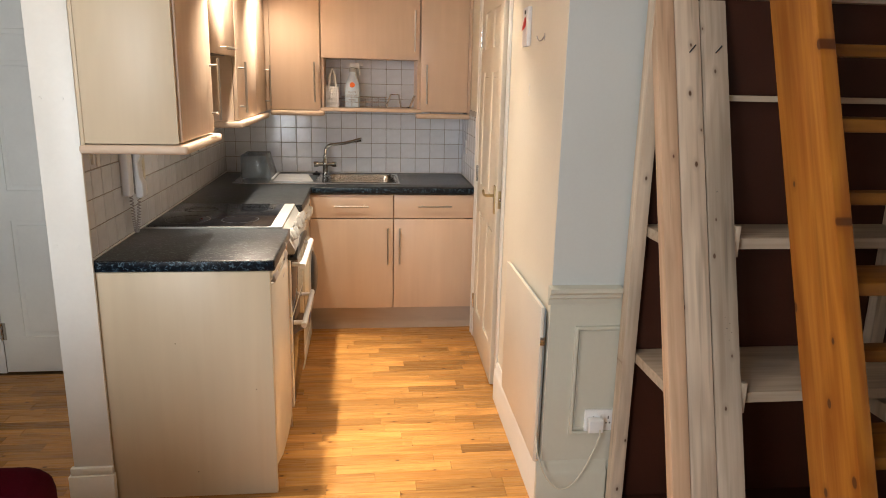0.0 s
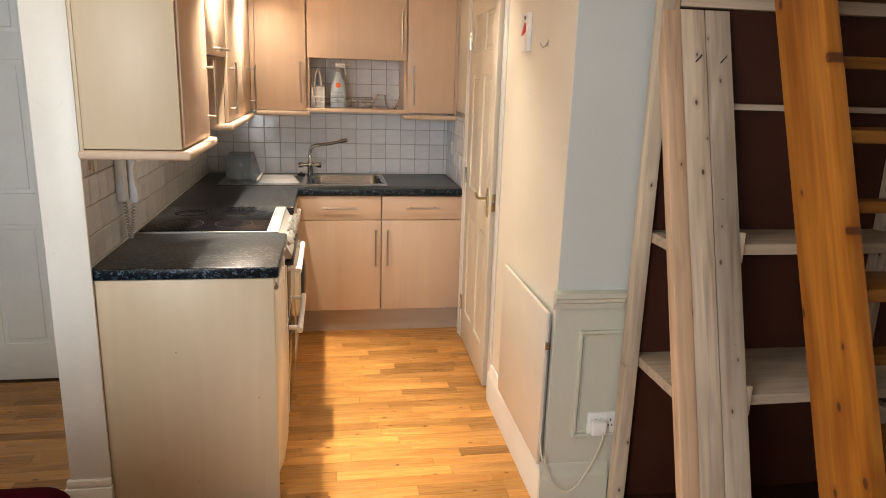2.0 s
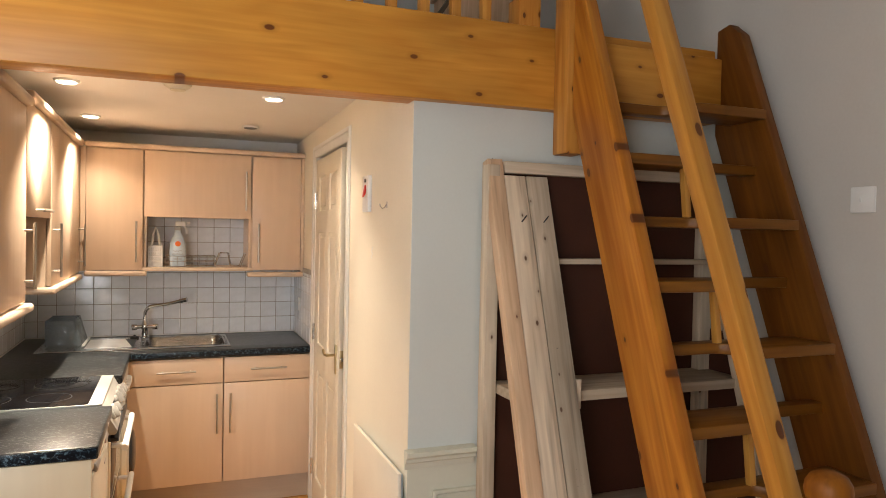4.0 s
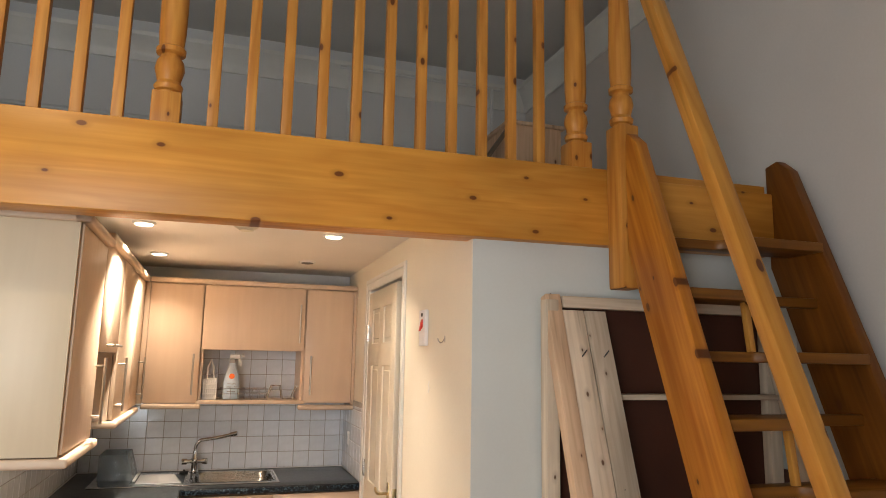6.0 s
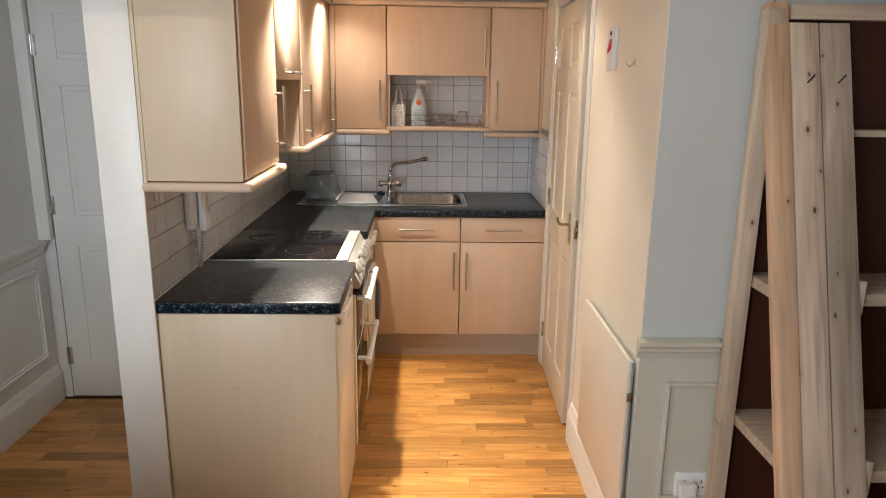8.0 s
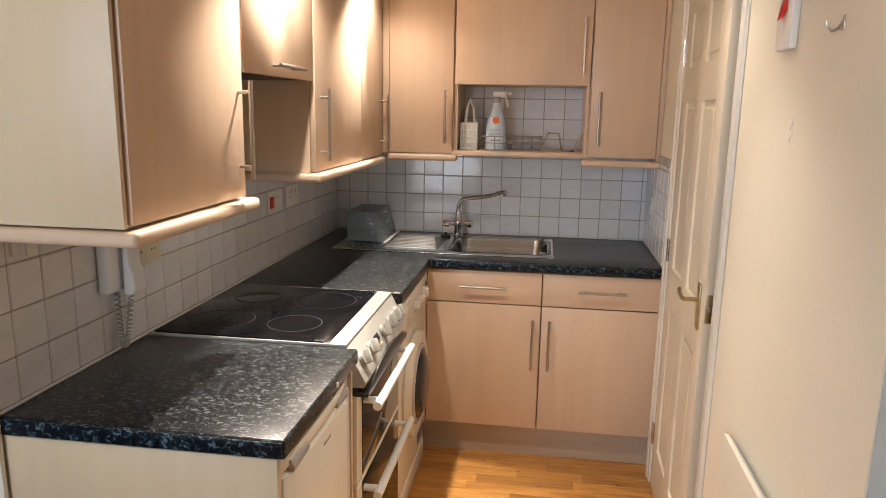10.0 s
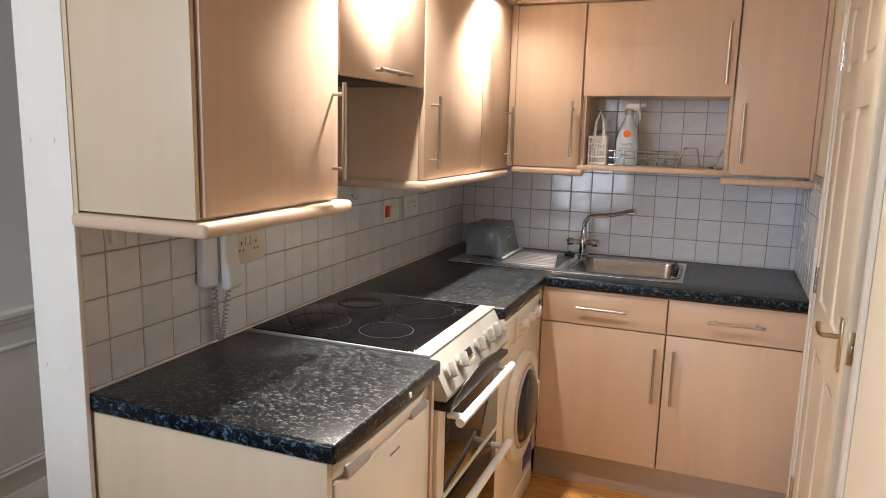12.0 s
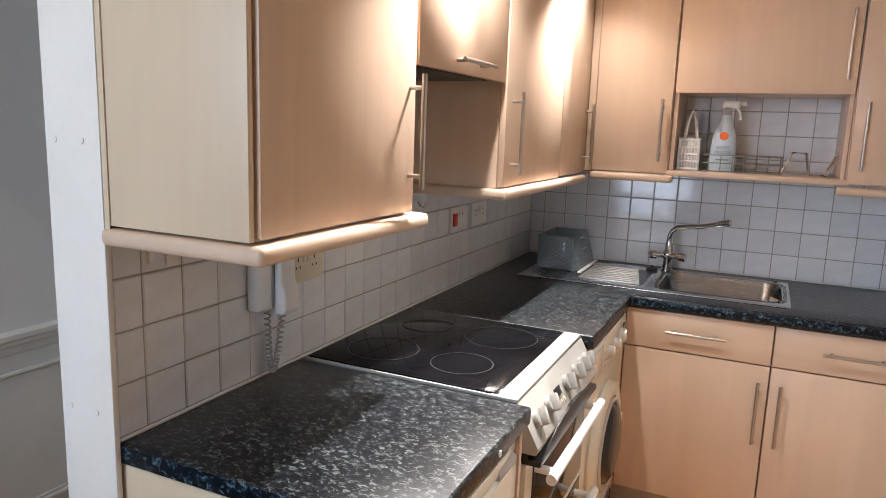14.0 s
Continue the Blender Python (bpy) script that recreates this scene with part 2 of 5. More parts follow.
MAPLE_TRIM = wood("maple_trim", (0.64, 0.50, 0.375), (0.60, 0.46, 0.34), "y", 0.42, grain=20, contrast=0.6, bump=0.02)
# Maple shifted less pink: daylight on the exposed ends put into the colour.
MAPLE_END = wood("daylit_maple_end_panel", (0.66, 0.555, 0.40), (0.625, 0.52, 0.37), "z", 0.34, grain=17, contrast=0.6, bump=0.01, blotch=0.045)
PLINTH = wood("grey_maple_plinth", (0.56, 0.47, 0.38), (0.50, 0.41, 0.33), "x", 0.4, grain=30, contrast=0.6)
DARK_GAP = mat("dark_edge", (0.16, 0.11, 0.07), 0.6)
PINE_X = wood("lacquered_pine_across", (0.61, 0.285, 0.050), (0.50, 0.205, 0.030), "x", 0.36, knots=0.55, grain=30, knot_scale=7.5, streaks=0.10, blotch=0.2, knot_size=0.065, knot_colour=(0.15, 0.045, 0.010))
# Tread pine far darker than the strings: the stair's dimness put into its colour.
PINE_TREAD = wood("shaded_pine_tread", (0.25, 0.098, 0.011), (0.16, 0.055, 0.006), "x", 0.40, knots=0.45, grain=26, through="z", streaks=0.45, blotch=0.15)
# Wall string's pine darkened in colour to paint the shade on the far side.
PINE_SHADED = wood("shaded_lacquered_pine", (0.20, 0.068, 0.006), (0.13, 0.039, 0.0035), "z", 0.48, knots=0.5, grain=24, through="x", knot_scale=6.5, knot_size=0.075, streaks=0.4, blotch=0.16)
# Foot newel pine darkened too; stands in for weak light low on the stair.
PINE_FOOT = wood("dim_lacquered_pine", (0.32, 0.112, 0.008), (0.21, 0.064, 0.005), "z", 0.46, knots=0.5, grain=30, knot_scale=9, streaks=0.4, blotch=0.1)
PINE_POST = wood("lacquered_pine_turned", (0.60, 0.285, 0.060), (0.44, 0.165, 0.026), "z", 0.42, knots=0.5, grain=30, knot_scale=9, streaks=0.35, blotch=0.08)
PINE_RAIL = wood("lacquered_pine_rail", (0.60, 0.30, 0.065), (0.43, 0.18, 0.030), "z", 0.32, knots=0.7, grain=26, knot_scale=9, streaks=0.4, blotch=0.12, knot_size=0.11)
PINE_Z = wood("lacquered_pine_along", (0.55, 0.225, 0.030), (0.34, 0.105, 0.011), "z", 0.42, knots=0.8, grain=24, through="x", knot_scale=8.5, streaks=0.4, blotch=0.14, knot_size=0.075)
RAW_Z = wood("whitewashed_board", (0.71, 0.595, 0.46), (0.53, 0.425, 0.315), "z", 0.7, knots=0.75, grain=30, through="y",
             knot_colour=(0.13, 0.07, 0.04), knot_scale=8, bump=0.15, streaks=0.55, blotch=0.2, knot_size=0.045)
RAW_PINK = wood("bare_pine_board", (0.73, 0.52, 0.35), (0.58, 0.385, 0.245), "z", 0.65, knots=0.3, grain=34, through="y",
                knot_colour=(0.16, 0.07, 0.04), knot_scale=8, bump=0.1, streaks=0.5, blotch=0.18, knot_size=0.05)
RAW_GREY = wood("greyed_board", (0.58, 0.49, 0.385), (0.40, 0.325, 0.245), "z", 0.75, knots=0.75, grain=30, through="y",
                knot_colour=(0.12, 0.07, 0.045), knot_scale=9, bump=0.15, streaks=0.6, blotch=0.25, knot_size=0.04)
RAW_X = wood("whitewashed_shelf", (0.60, 0.49, 0.37), (0.43, 0.34, 0.25), "x", 0.7, knots=0.2, grain=30, knot_colour=(0.2, 0.11, 0.06))
HARDBOARD = mat("brown_hardboard", (0.055, 0.015, 0.007), 0.5, vary=0.15, scale=5)
OAK = wood("oiled_oak_strip", (0.53, 0.275, 0.080), (0.36, 0.158, 0.038), "x", 0.27, knots=0.3, grain=40, per_piece=0.30, through="z",
           knot_colour=(0.11, 0.045, 0.015), knot_scale=12, bump=0.03, streaks=0.32, blotch=0.16, knot_size=0.06)
OAK_GAP = mat("floor_base", (0.20, 0.11, 0.04), 0.7)
TILE = mat("white_glazed_tile", (0.77, 0.80, 0.85), 0.08, vary=0.04, scale=18, fine=40, bump=0.16, per_piece=0.05)
GROUT = mat("grey_grout", (0.38, 0.355, 0.33), 0.85, vary=0.2, scale=9)
GRANITE = granite("dark_granite_laminate", 105, (0.8, 1.2, 1), [(0.40, (0.003, 0.003, 0.005)), (0.525, (0.007, 0.009, 0.012)), (0.565, (0.029, 0.033, 0.036)),
                                                                (0.615, (0.063, 0.072, 0.071)), (0.70, (0.137, 0.151, 0.144))], 0.29, 0.34)
GRANITE_END = granite("blue_black_laminate_edge", 75, (1, 1, 1.2), [(0.42, (0.003, 0.005, 0.009)), (0.53, (0.008, 0.014, 0.022)), (0.58, (0.030, 0.055, 0.08)),
                                                                   (0.68, (0.10, 0.16, 0.20))], 0.3, 0.15)
STEEL = mat("brushed_steel", (0.62, 0.62, 0.61), 0.22, 1.0, vary=0.08, scale=8, bump=0.02, stretch=(1, 12, 1))
# Steel with the dark reflections of the drainer gaps put into its colour.
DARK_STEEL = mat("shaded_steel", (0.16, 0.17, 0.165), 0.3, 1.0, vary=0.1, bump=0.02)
RIB_STEEL = mat("satin_steel_ribs", (0.86, 0.86, 0.84), 0.42, 1.0, vary=0.05, bump=0.02)
CHROME = mat("chrome", (0.58, 0.59, 0.60), 0.06, 1.0, vary=0.02, bump=0)
HANDLE = mat("satin_nickel", (0.48, 0.45, 0.41), 0.32, 1.0, vary=0.05, bump=0)
BRASS = mat("aged_brass", (0.52, 0.42, 0.24), 0.30, 1.0, vary=0.15, scale=30, bump=0.02)
CREAM_ENAMEL = mat("cream_heater_enamel", (0.74, 0.69, 0.59), 0.4, vary=0.04, scale=5, bump=0.01)
# Cream enamel with shade put into its colour, offsetting the spot beam's glare.
DIMMED_ENAMEL = mat("dimmed_cooker_enamel", (0.38, 0.37, 0.34), 0.35, vary=0.08, scale=14, bump=0.01)
ENAMEL = mat("cream_enamel", (0.78, 0.74, 0.64), 0.25, vary=0.04, scale=6, bump=0.01)
PHONE_WHITE = mat("bright_white_plastic", (0.86, 0.88, 0.90), 0.28, vary=0.02, bump=0.01)
WHITE_PLASTIC = mat("white_plastic", (0.84, 0.84, 0.83), 0.35, vary=0.03, bump=0.01)
CREAM_PLASTIC = mat("yellowed_plastic", (0.66, 0.62, 0.50), 0.4, vary=0.05, bump=0.01)
RED = mat("red_plastic", (0.62, 0.03, 0.02), 0.35, vary=0.05, bump=0)
ORANGE = mat("orange_label", (0.80, 0.16, 0.02), 0.5, vary=0.05, bump=0)
BLACK_GLASS = mat("black_ceramic_glass", (0.006, 0.006, 0.007), 0.07, vary=0.2, scale=14, bump=0.01, spec=0.08)
RING_GREY = mat("grey_hob_print", (0.030, 0.030, 0.031), 0.3, vary=0.25, scale=30, bump=0, spec=0.1)
BLACK = mat("black_plastic", (0.015, 0.015, 0.016), 0.4, vary=0.1, bump=0.02)
OVEN_GLASS = mat("smoked_oven_glass", (0.022, 0.018, 0.014), 0.04, vary=0.2, scale=3, bump=0)
SILVER = mat("silver_grey_plastic", (0.46, 0.46, 0.47), 0.35, 0.3, vary=0.06, bump=0.01)
RUBBER = mat("grey_rubber", (0.16, 0.16, 0.16), 0.6, vary=0.15, bump=0.03)
CORD = mat("grey_flex", (0.36, 0.36, 0.37), 0.5, vary=0.1, bump=0.02)
SMOKED = mat("smoky_clear_plastic", (0.22, 0.26, 0.28), 0.12, vary=0.02, bump=0)
SMOKED.node_tree.nodes["Principled BSDF"].inputs["Alpha"].default_value = 0.5
DARK_DOOR = mat("washer_door_glass", (0.03, 0.03, 0.034), 0.06, vary=0.3, scale=12, bump=0.05)
LABEL_BLUE = mat("blue_label", (0.06, 0.07, 0.22), 0.4, vary=0.2, scale=60, bump=0)
GREY_INK = mat("grey_print", (0.28, 0.28, 0.30), 0.6, vary=0.05, bump=0)
VELVET = mat("burgundy_velvet", (0.050, 0.0016, 0.0070), 0.9, vary=0.35, scale=7, fine=220, bump=0.25, spec=0.05)
VELVET.node_tree.nodes["Principled BSDF"].inputs["Sheen Weight"].default_value = 0.0
FOIL = mat("pale_blue_metal", (0.45, 0.52, 0.56), 0.35, 0.6, vary=0.1, bump=0)
GLASS = mat("clear_glass", (0.9, 0.92, 0.92), 0.02, vary=0.01, transmission=1.0, bump=0)
WHITE_METAL = mat("white_painted_metal", (0.72, 0.72, 0.70), 0.4, vary=0.05, bump=0.01)
BOTTLE = mat("pale_bottle_plastic", (0.55, 0.66, 0.76), 0.25, vary=0.05, bump=0.01)
GLOW = bpy.data.materials.new("lit_lamp_face")
GLOW.use_nodes = True
GLOW.node_tree.nodes["Principled BSDF"].inputs["Emission Color"].default_value = (1, 0.86, 0.66, 1)
GLOW.node_tree.nodes["Principled BSDF"].inputs["Emission Strength"].default_value = 14


# ---- mesh tools ----
WORLD_OF = {}


def thing(name, x, y, z, label="", category="", group="", kind=""):
    ob = new(name)
    ob.empty_display_size = 0.05
    ob.matrix_world = Matrix.Translation((x, y, z))
    WORLD_OF[ob] = ob.matrix_world.copy()
    return tagged(ob, label, category, group, kind)


def part(name, bm, material, parent=None, label="", m=None, smooth=True):
    me = bpy.data.meshes.new(name)
    bmesh.ops.recalc_face_normals(bm, faces=bm.faces)
    bm.to_mesh(me)
    bm.free()
    me.materials.append(material)
    if smooth:
        me.shade_smooth()
        me.set_sharp_from_angle(angle=radians(38))
    ob = new(name, me)
    m = m or Matrix()
    if parent:
        ob.parent = parent
        ob.matrix_parent_inverse = WORLD_OF[parent].inverted()
    ob.matrix_basis = m
    WORLD_OF[ob] = m
    return tagged(ob, label)


def sharp_bevel(bm, width, segments=2, angle=40):
    if width > 0:
        es = [e for e in bm.edges if len(e.link_faces) == 2 and e.calc_face_angle(0) > radians(angle)]
        bmesh.ops.bevel(bm, geom=es, offset=width, segments=segments, affect="EDGES", profile=0.5, clamp_overlap=True)
    return bm


def box(x0, x1, y0, y1, z0, z1, bevel=0.002, segments=2):
    bm = bmesh.new()
    bmesh.ops.create_cube(bm, size=1, matrix=Matrix.Translation(((x0 + x1) / 2, (y0 + y1) / 2, (z0 + z1) / 2))
                          @ Matrix.Diagonal((abs(x1 - x0), abs(y1 - y0), abs(z1 - z0), 1)))
    return sharp_bevel(bm, bevel, segments)


def joined(*bms):
    out = bmesh.new()
    for b in bms:
        me = bpy.data.meshes.new("tmp")
        b.to_mesh(me)
        b.free()
        out.from_mesh(me)
        bpy.data.meshes.remove(me)
    return out


def rod(p0, p1, r, seg=12, r1=None):
    bm = bmesh.new()
    a, b = Vector(p0), Vector(p1)
    turn = (b - a).to_track_quat("Z", "Y").to_matrix().to_4x4()
    bmesh.ops.create_cone(bm, cap_ends=True, segments=seg, radius1=r, radius2=r if r1 is None else r1, depth=(b - a).length,
                          matrix=Matrix.Translation((a + b) / 2) @ turn)
    return bm


def tube(points, r, seg=8):
    """A round tube along a polyline."""
    bm = bmesh.new()
    pts = [Vector(p) for p in points]
    rings, up = [], None
    for i, p in enumerate(pts):
        d = (pts[min(i + 1, len(pts) - 1)] - pts[max(i - 1, 0)]).normalized()
        if up is None:
            up = Vector((0, 0, 1)) if abs(d.z) < 0.9 else Vector((1, 0, 0))
        u = (up - d * up.dot(d)).normalized()
        v = d.cross(u)
        up = u
        rings.append([bm.verts.new(p + (u * math.cos(a) + v * math.sin(a)) * r) for a in (2 * math.pi * k / seg for k in range(seg))])
    for a, b in zip(rings, rings[1:]):
        for k in range(seg):
            bm.faces.new((a[k], a[(k + 1) % seg], b[(k + 1) % seg], b[k]))
    bm.faces.new(rings[0])
    bm.faces.new(rings[-1][::-1])
    return bm


def lathe(profile, x, y, seg=24, dz=0.0, caps=True):
    """Turned shape about an upright axis at (x, y): profile rows of (radius, z)."""
    bm = bmesh.new()
    rings = []
    for r, z in profile:
        rings.append([bm.verts.new((x + r * math.cos(2 * math.pi * k / seg), y + r * math.sin(2 * math.pi * k / seg), z + dz)) for k in range(seg)])
    for a, b in zip(rings, rings[1:]):
        for k in range(seg):
            bm.faces.new((a[k], a[(k + 1) % seg], b[(k + 1) % seg], b[k]))
    if caps:
        bm.faces.new(rings[0][::-1])
        bm.faces.new(rings[-1])
    return bm


def prism(outline, axis, a0, a1, bevel=0.0, segments=2):
    """An outline in the two other axes (in xyz order), pushed along one axis."""
    bm = bmesh.new()

    def place(p, a):
        q = list(p)
        q.insert("xyz".index(axis), a)
        return bm.verts.new(q)
    lo, hi = [place(p, a0) for p in outline], [place(p, a1) for p in outline]
    bm.faces.new(lo)
    bm.faces.new(hi[::-1])
    n = len(lo)
    for k in range(n):
        bm.faces.new((lo[k], lo[(k + 1) % n], hi[(k + 1) % n], hi[k]))
    bmesh.ops.recalc_face_normals(bm, faces=bm.faces)
    return sharp_bevel(bm, bevel, segments)


def slab(axis, a0, a1, us, vs, holes=(), bevel=0.0, segments=2):
    """A plate of thickness a0..a1 with rectangular holes; us and vs are its ends in the two other axes."""
    bm = bmesh.new()
    ul = sorted({*us, *(h[0] for h in holes), *(h[1] for h in holes)})
    vl = sorted({*vs, *(h[2] for h in holes), *(h[3] for h in holes)})
    ul = [u for u in ul if us[0] - 1e-6 <= u <= us[-1] + 1e-6]
    vl = [v for v in vl if vs[0] - 1e-6 <= v <= vs[-1] + 1e-6]

    def solid(i, j):
        if not (0 <= i < len(ul) - 1 and 0 <= j < len(vl) - 1):
            return False
        u, v = (ul[i] + ul[i + 1]) / 2, (vl[j] + vl[j + 1]) / 2
        return not any(h[0] < u < h[1] and h[2] < v < h[3] for h in holes)
    cache = {}

    def vert(i, j, a):
        if (i, j, a) not in cache:
            q = [ul[i], vl[j]]
            q.insert("xyz".index(axis), a)
            cache[i, j, a] = bm.verts.new(q)
        return cache[i, j, a]
    for i in range(len(ul) - 1):
        for j in range(len(vl) - 1):
            if not solid(i, j):
                continue
            for a in (a0, a1):
                bm.faces.new([vert(i, j, a), vert(i + 1, j, a), vert(i + 1, j + 1, a), vert(i, j + 1, a)])
            for di, dj, p, q in ((-1, 0, (0, 0), (0, 1)), (1, 0, (1, 0), (1, 1)), (0, -1, (0, 0), (1, 0)), (0, 1, (0, 1), (1, 1))):
                if not solid(i + di, j + dj):
                    bm.faces.new([vert(i + p[0], j + p[1], a0), vert(i + q[0], j + q[1], a0), vert(i + q[0], j + q[1], a1), vert(i + p[0], j + p[1], a1)])
    bmesh.ops.recalc_face_normals(bm, faces=bm.faces)
    return sharp_bevel(bm, bevel, segments)


def structure(name, bm, material, label, parent=None):
    return tagged(part(name, bm, material, parent), label, name.split("_")[0], kind="structure")


def along(p0, p1, side, w, d, bevel=0.004):
    """A straight board from p0 to p1 (its own long axis is z): box w x d about the line and its pose. side: where local x points."""
    a, b = Vector(p0), Vector(p1)
    z = (b - a).normalized()
    x = (Vector(side) - z * Vector(side).dot(z)).normalized()
    y = z.cross(x)
    m = Matrix((x, y, z)).transposed().to_4x4()
    m.translation = a
    return box(-w / 2, w / 2, -d / 2, d / 2, 0, (b - a).length, bevel), m


# ---- setting ----
XL, XR, YB, YF, ZC = -0.98, 2.90, 2.34, -3.3, 3.78
KX, KY = 1.57, -0.166         # kitchen's right wall, front of the partition beside the stair
KF = 1.536                    # front corner of that wall, which runs slightly askew
SIDE = Matrix.Translation((KX, 2.0, 0)) @ Matrix.Rotation(-math.atan((KX - KF) / (2.0 - KY)), 4, "Z") @ Matrix.Translation((-KX, -2.0, 0))


def swing(ob):
    """Turn what is built along the kitchen's right wall with that wall."""
    ob.matrix_world = SIDE @ WORLD_OF[ob]
    return ob


KC = 2.15                     # kitchen ceiling

floor = structure("floor", box(XL - 0.2, XR + 0.2, YF - 0.2, YB + 0.2, -0.12, -0.012, 0), OAK_GAP, "warm oiled oak strip floor with short staggered strips")
structure("wall_back", box(XL - 0.15, XR + 0.15, YB + 0.008, YB + 0.16, 0, ZC, 0), PAINT_ROOM, "plain painted back wall behind kitchen and loft")
structure("wall_left", box(XL - 0.15, XL, YF, YB, 0, ZC, 0), PAINT_LEFT, "pale grey painted side wall above white wainscot")
structure("wall_right", box(XR, XR + 0.15, YF, YB, 0, ZC, 0), PAINT_STAIR, "beige side wall beside the stair, its paint darkened for dim light")
structure("wall_front", slab("y", YF - 0.15, YF, (XL - 0.15, XR + 0.15), (0, ZC), [(-0.90, 0.10, 0.65, 2.35)]), PAINT_ROOM, "plain painted wall with the window that lights the room")
structure("ceiling", box(XL - 0.15, XR + 0.15, YF - 0.15, YB + 0.15, ZC, ZC + 0.1, 0), CEILING_HIGH, "white ceiling high above the loft, darkened in colour for shade")
structure("ceiling_under_loft", box(XL, XR, -0.10, YB, KC, 2.25, 0), CEILING, "smooth white ceiling under the sleeping loft")
structure("wall_kitchen_left", box(-0.118, -0.008, -0.005, YB, 0, KC, 0), GLOSS_WHITE, "narrow white partition end beside the kitchen units")
swing(structure("wall_kitchen_right", slab("x", KX, KX + 0.10, (KY + 0.004, YB), (0, KC), [(0.796, 1.604, -1, 1.997)]), PAINT, "cream painted kitchen side wall with a doorway"))
structure("wall_stair", joined(box(KF + 0.002, KF + 0.104, KY, KY + 0.0035, 0, KC, 0), box(KF + 0.104, XR, KY, KY + 0.10, 0, KC, 0)), PAINT_DUCK, "pale blue-white painted wall behind the stair")
structure("wall_shower_room", box(KX + 0.85, KX + 0.9, KY + 0.1, YB, 0, KC, 0), PAINT, "plain wall inside the room behind the open door")
structure("wall_hall", slab("y", 1.18, 1.26, (XL, -0.118), (0, KC), [(-0.925, -0.175, -1, 1.99)]), PAINT_LEFT, "painted wall around the hall door")

# Mouldings: profiles pushed along the walls.
SKIRT = [(0, 0), (0.020, 0), (0.020, 0.135), (0.016, 0.150), (0.010, 0.158), (0.010, 0.178), (0.004, 0.19), (0, 0.19)]
DADO = [(0, 0.795), (0.010, 0.795), (0.014, 0.815), (0.024, 0.822), (0.024, 0.832), (0.036, 0.842), (0.036, 0.856), (0, 0.86)]


def moulding(name, profile, axis, base, sign, a0, a1, material, label, dz=0.0):
    pts = [(base + sign * d, z + dz) for d, z in profile]
    return structure(name, prism(pts, axis, a0, a1), material, label)


swing(moulding("baseboard_right", SKIRT, "y", KX, -1, KY - 0.0, 0.734, GLOSS_WHITE, "white moulded skirting board along the kitchen wall"))
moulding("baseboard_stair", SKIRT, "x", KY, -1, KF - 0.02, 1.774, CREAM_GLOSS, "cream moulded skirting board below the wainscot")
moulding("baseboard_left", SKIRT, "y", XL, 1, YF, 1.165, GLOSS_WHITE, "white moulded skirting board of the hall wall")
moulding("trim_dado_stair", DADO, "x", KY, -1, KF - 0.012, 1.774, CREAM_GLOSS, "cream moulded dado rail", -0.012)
moulding("trim_dado_left", DADO, "y", XL, 1, YF, 1.155, GLOSS_WHITE, "white moulded dado rail on the hall wall", -0.025)
moulding("trim_dado_loft", DADO, "x", YB, -1, XL, XR, PAINT_ROOM, "painted dado rail on the loft wall", 2.28)
CORNICE = [(0, -0.16), (0.014, -0.16), (0.018, -0.12), (0.03, -0.10), (0.07, -0.05), (0.11, -0.025), (0.115, 0), (0, 0)]
for nm, ax, base, sg, a0, a1 in (("trim_cornice_back", "x", YB + 0.008, -1, XL, XR), ("trim_cornice_left", "y", XL, 1, YF, YB), ("trim_cornice_right", "y", XR, -1, YF, YB)):
    moulding(nm, CORNICE, ax, base, sg, a0, a1, GLOSS_WHITE, "white moulded plaster cornice", 3.66)


def bolection(name, axis, face, sign, u0, u1, v0, v1, material, label):
    """A rectangular picture-frame moulding on a wall."""
    w, d, e = 0.013, 0.017, 0.011
    outer = joined(
        slab(axis, face, face + sign * d, (u0, u1), (v0, v1), [(u0 + w, u1 - w, v0 + w, v1 - w)], bevel=0.004),
        slab(axis, face, face + sign * 0.008, (u0 + w + 0.003, u1 - w - 0.003), (v0 + w + 0.003, v1 - w - 0.003),
             [(u0 + w + e, u1 - w - e, v0 + w + e, v1 - w - e)], bevel=0.003))
    return structure(name, outer, material, label)


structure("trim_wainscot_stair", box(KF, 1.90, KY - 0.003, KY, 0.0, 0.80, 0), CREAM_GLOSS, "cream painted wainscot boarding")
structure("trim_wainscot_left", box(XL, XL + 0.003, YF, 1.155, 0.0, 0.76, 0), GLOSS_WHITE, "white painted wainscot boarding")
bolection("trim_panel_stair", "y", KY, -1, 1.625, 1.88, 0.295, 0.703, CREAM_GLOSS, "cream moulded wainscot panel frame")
for k, (u0, u1) in enumerate(((0.19, 1.08), (-0.83, 0.07), (-1.80, -0.95))):
    bolection("trim_panel_left_%d" % (k + 1), "x", XL, 1, u0, u1, 0.26, 0.715, GLOSS_WHITE, "white moulded wainscot panel frame")
structure("baseboard_column", joined(box(-0.140, 0.014, -0.034, -0.0055, 0, 0.118, 0.003), box(-0.134, 0.011, -0.028, -0.0057, 0.118, 0.148, 0.006)), GLOSS_WHITE, "white skirting block at the partition end")
# flat board casing on the partition end, proud of the wall
structure("trim_column", box(-0.122, 0.010, -0.018, -0.0052, 0.148, 2.02, 0.003), GLOSS_WHITE, "white painted board on the partition end")


part("scribe_strip", box(0.0105, 0.022, -0.016, -0.0135, 1.262, 2.0, 0.001), MAPLE_END, bpy.data.objects["trim_column"], "narrow pale strip beside the wall unit")
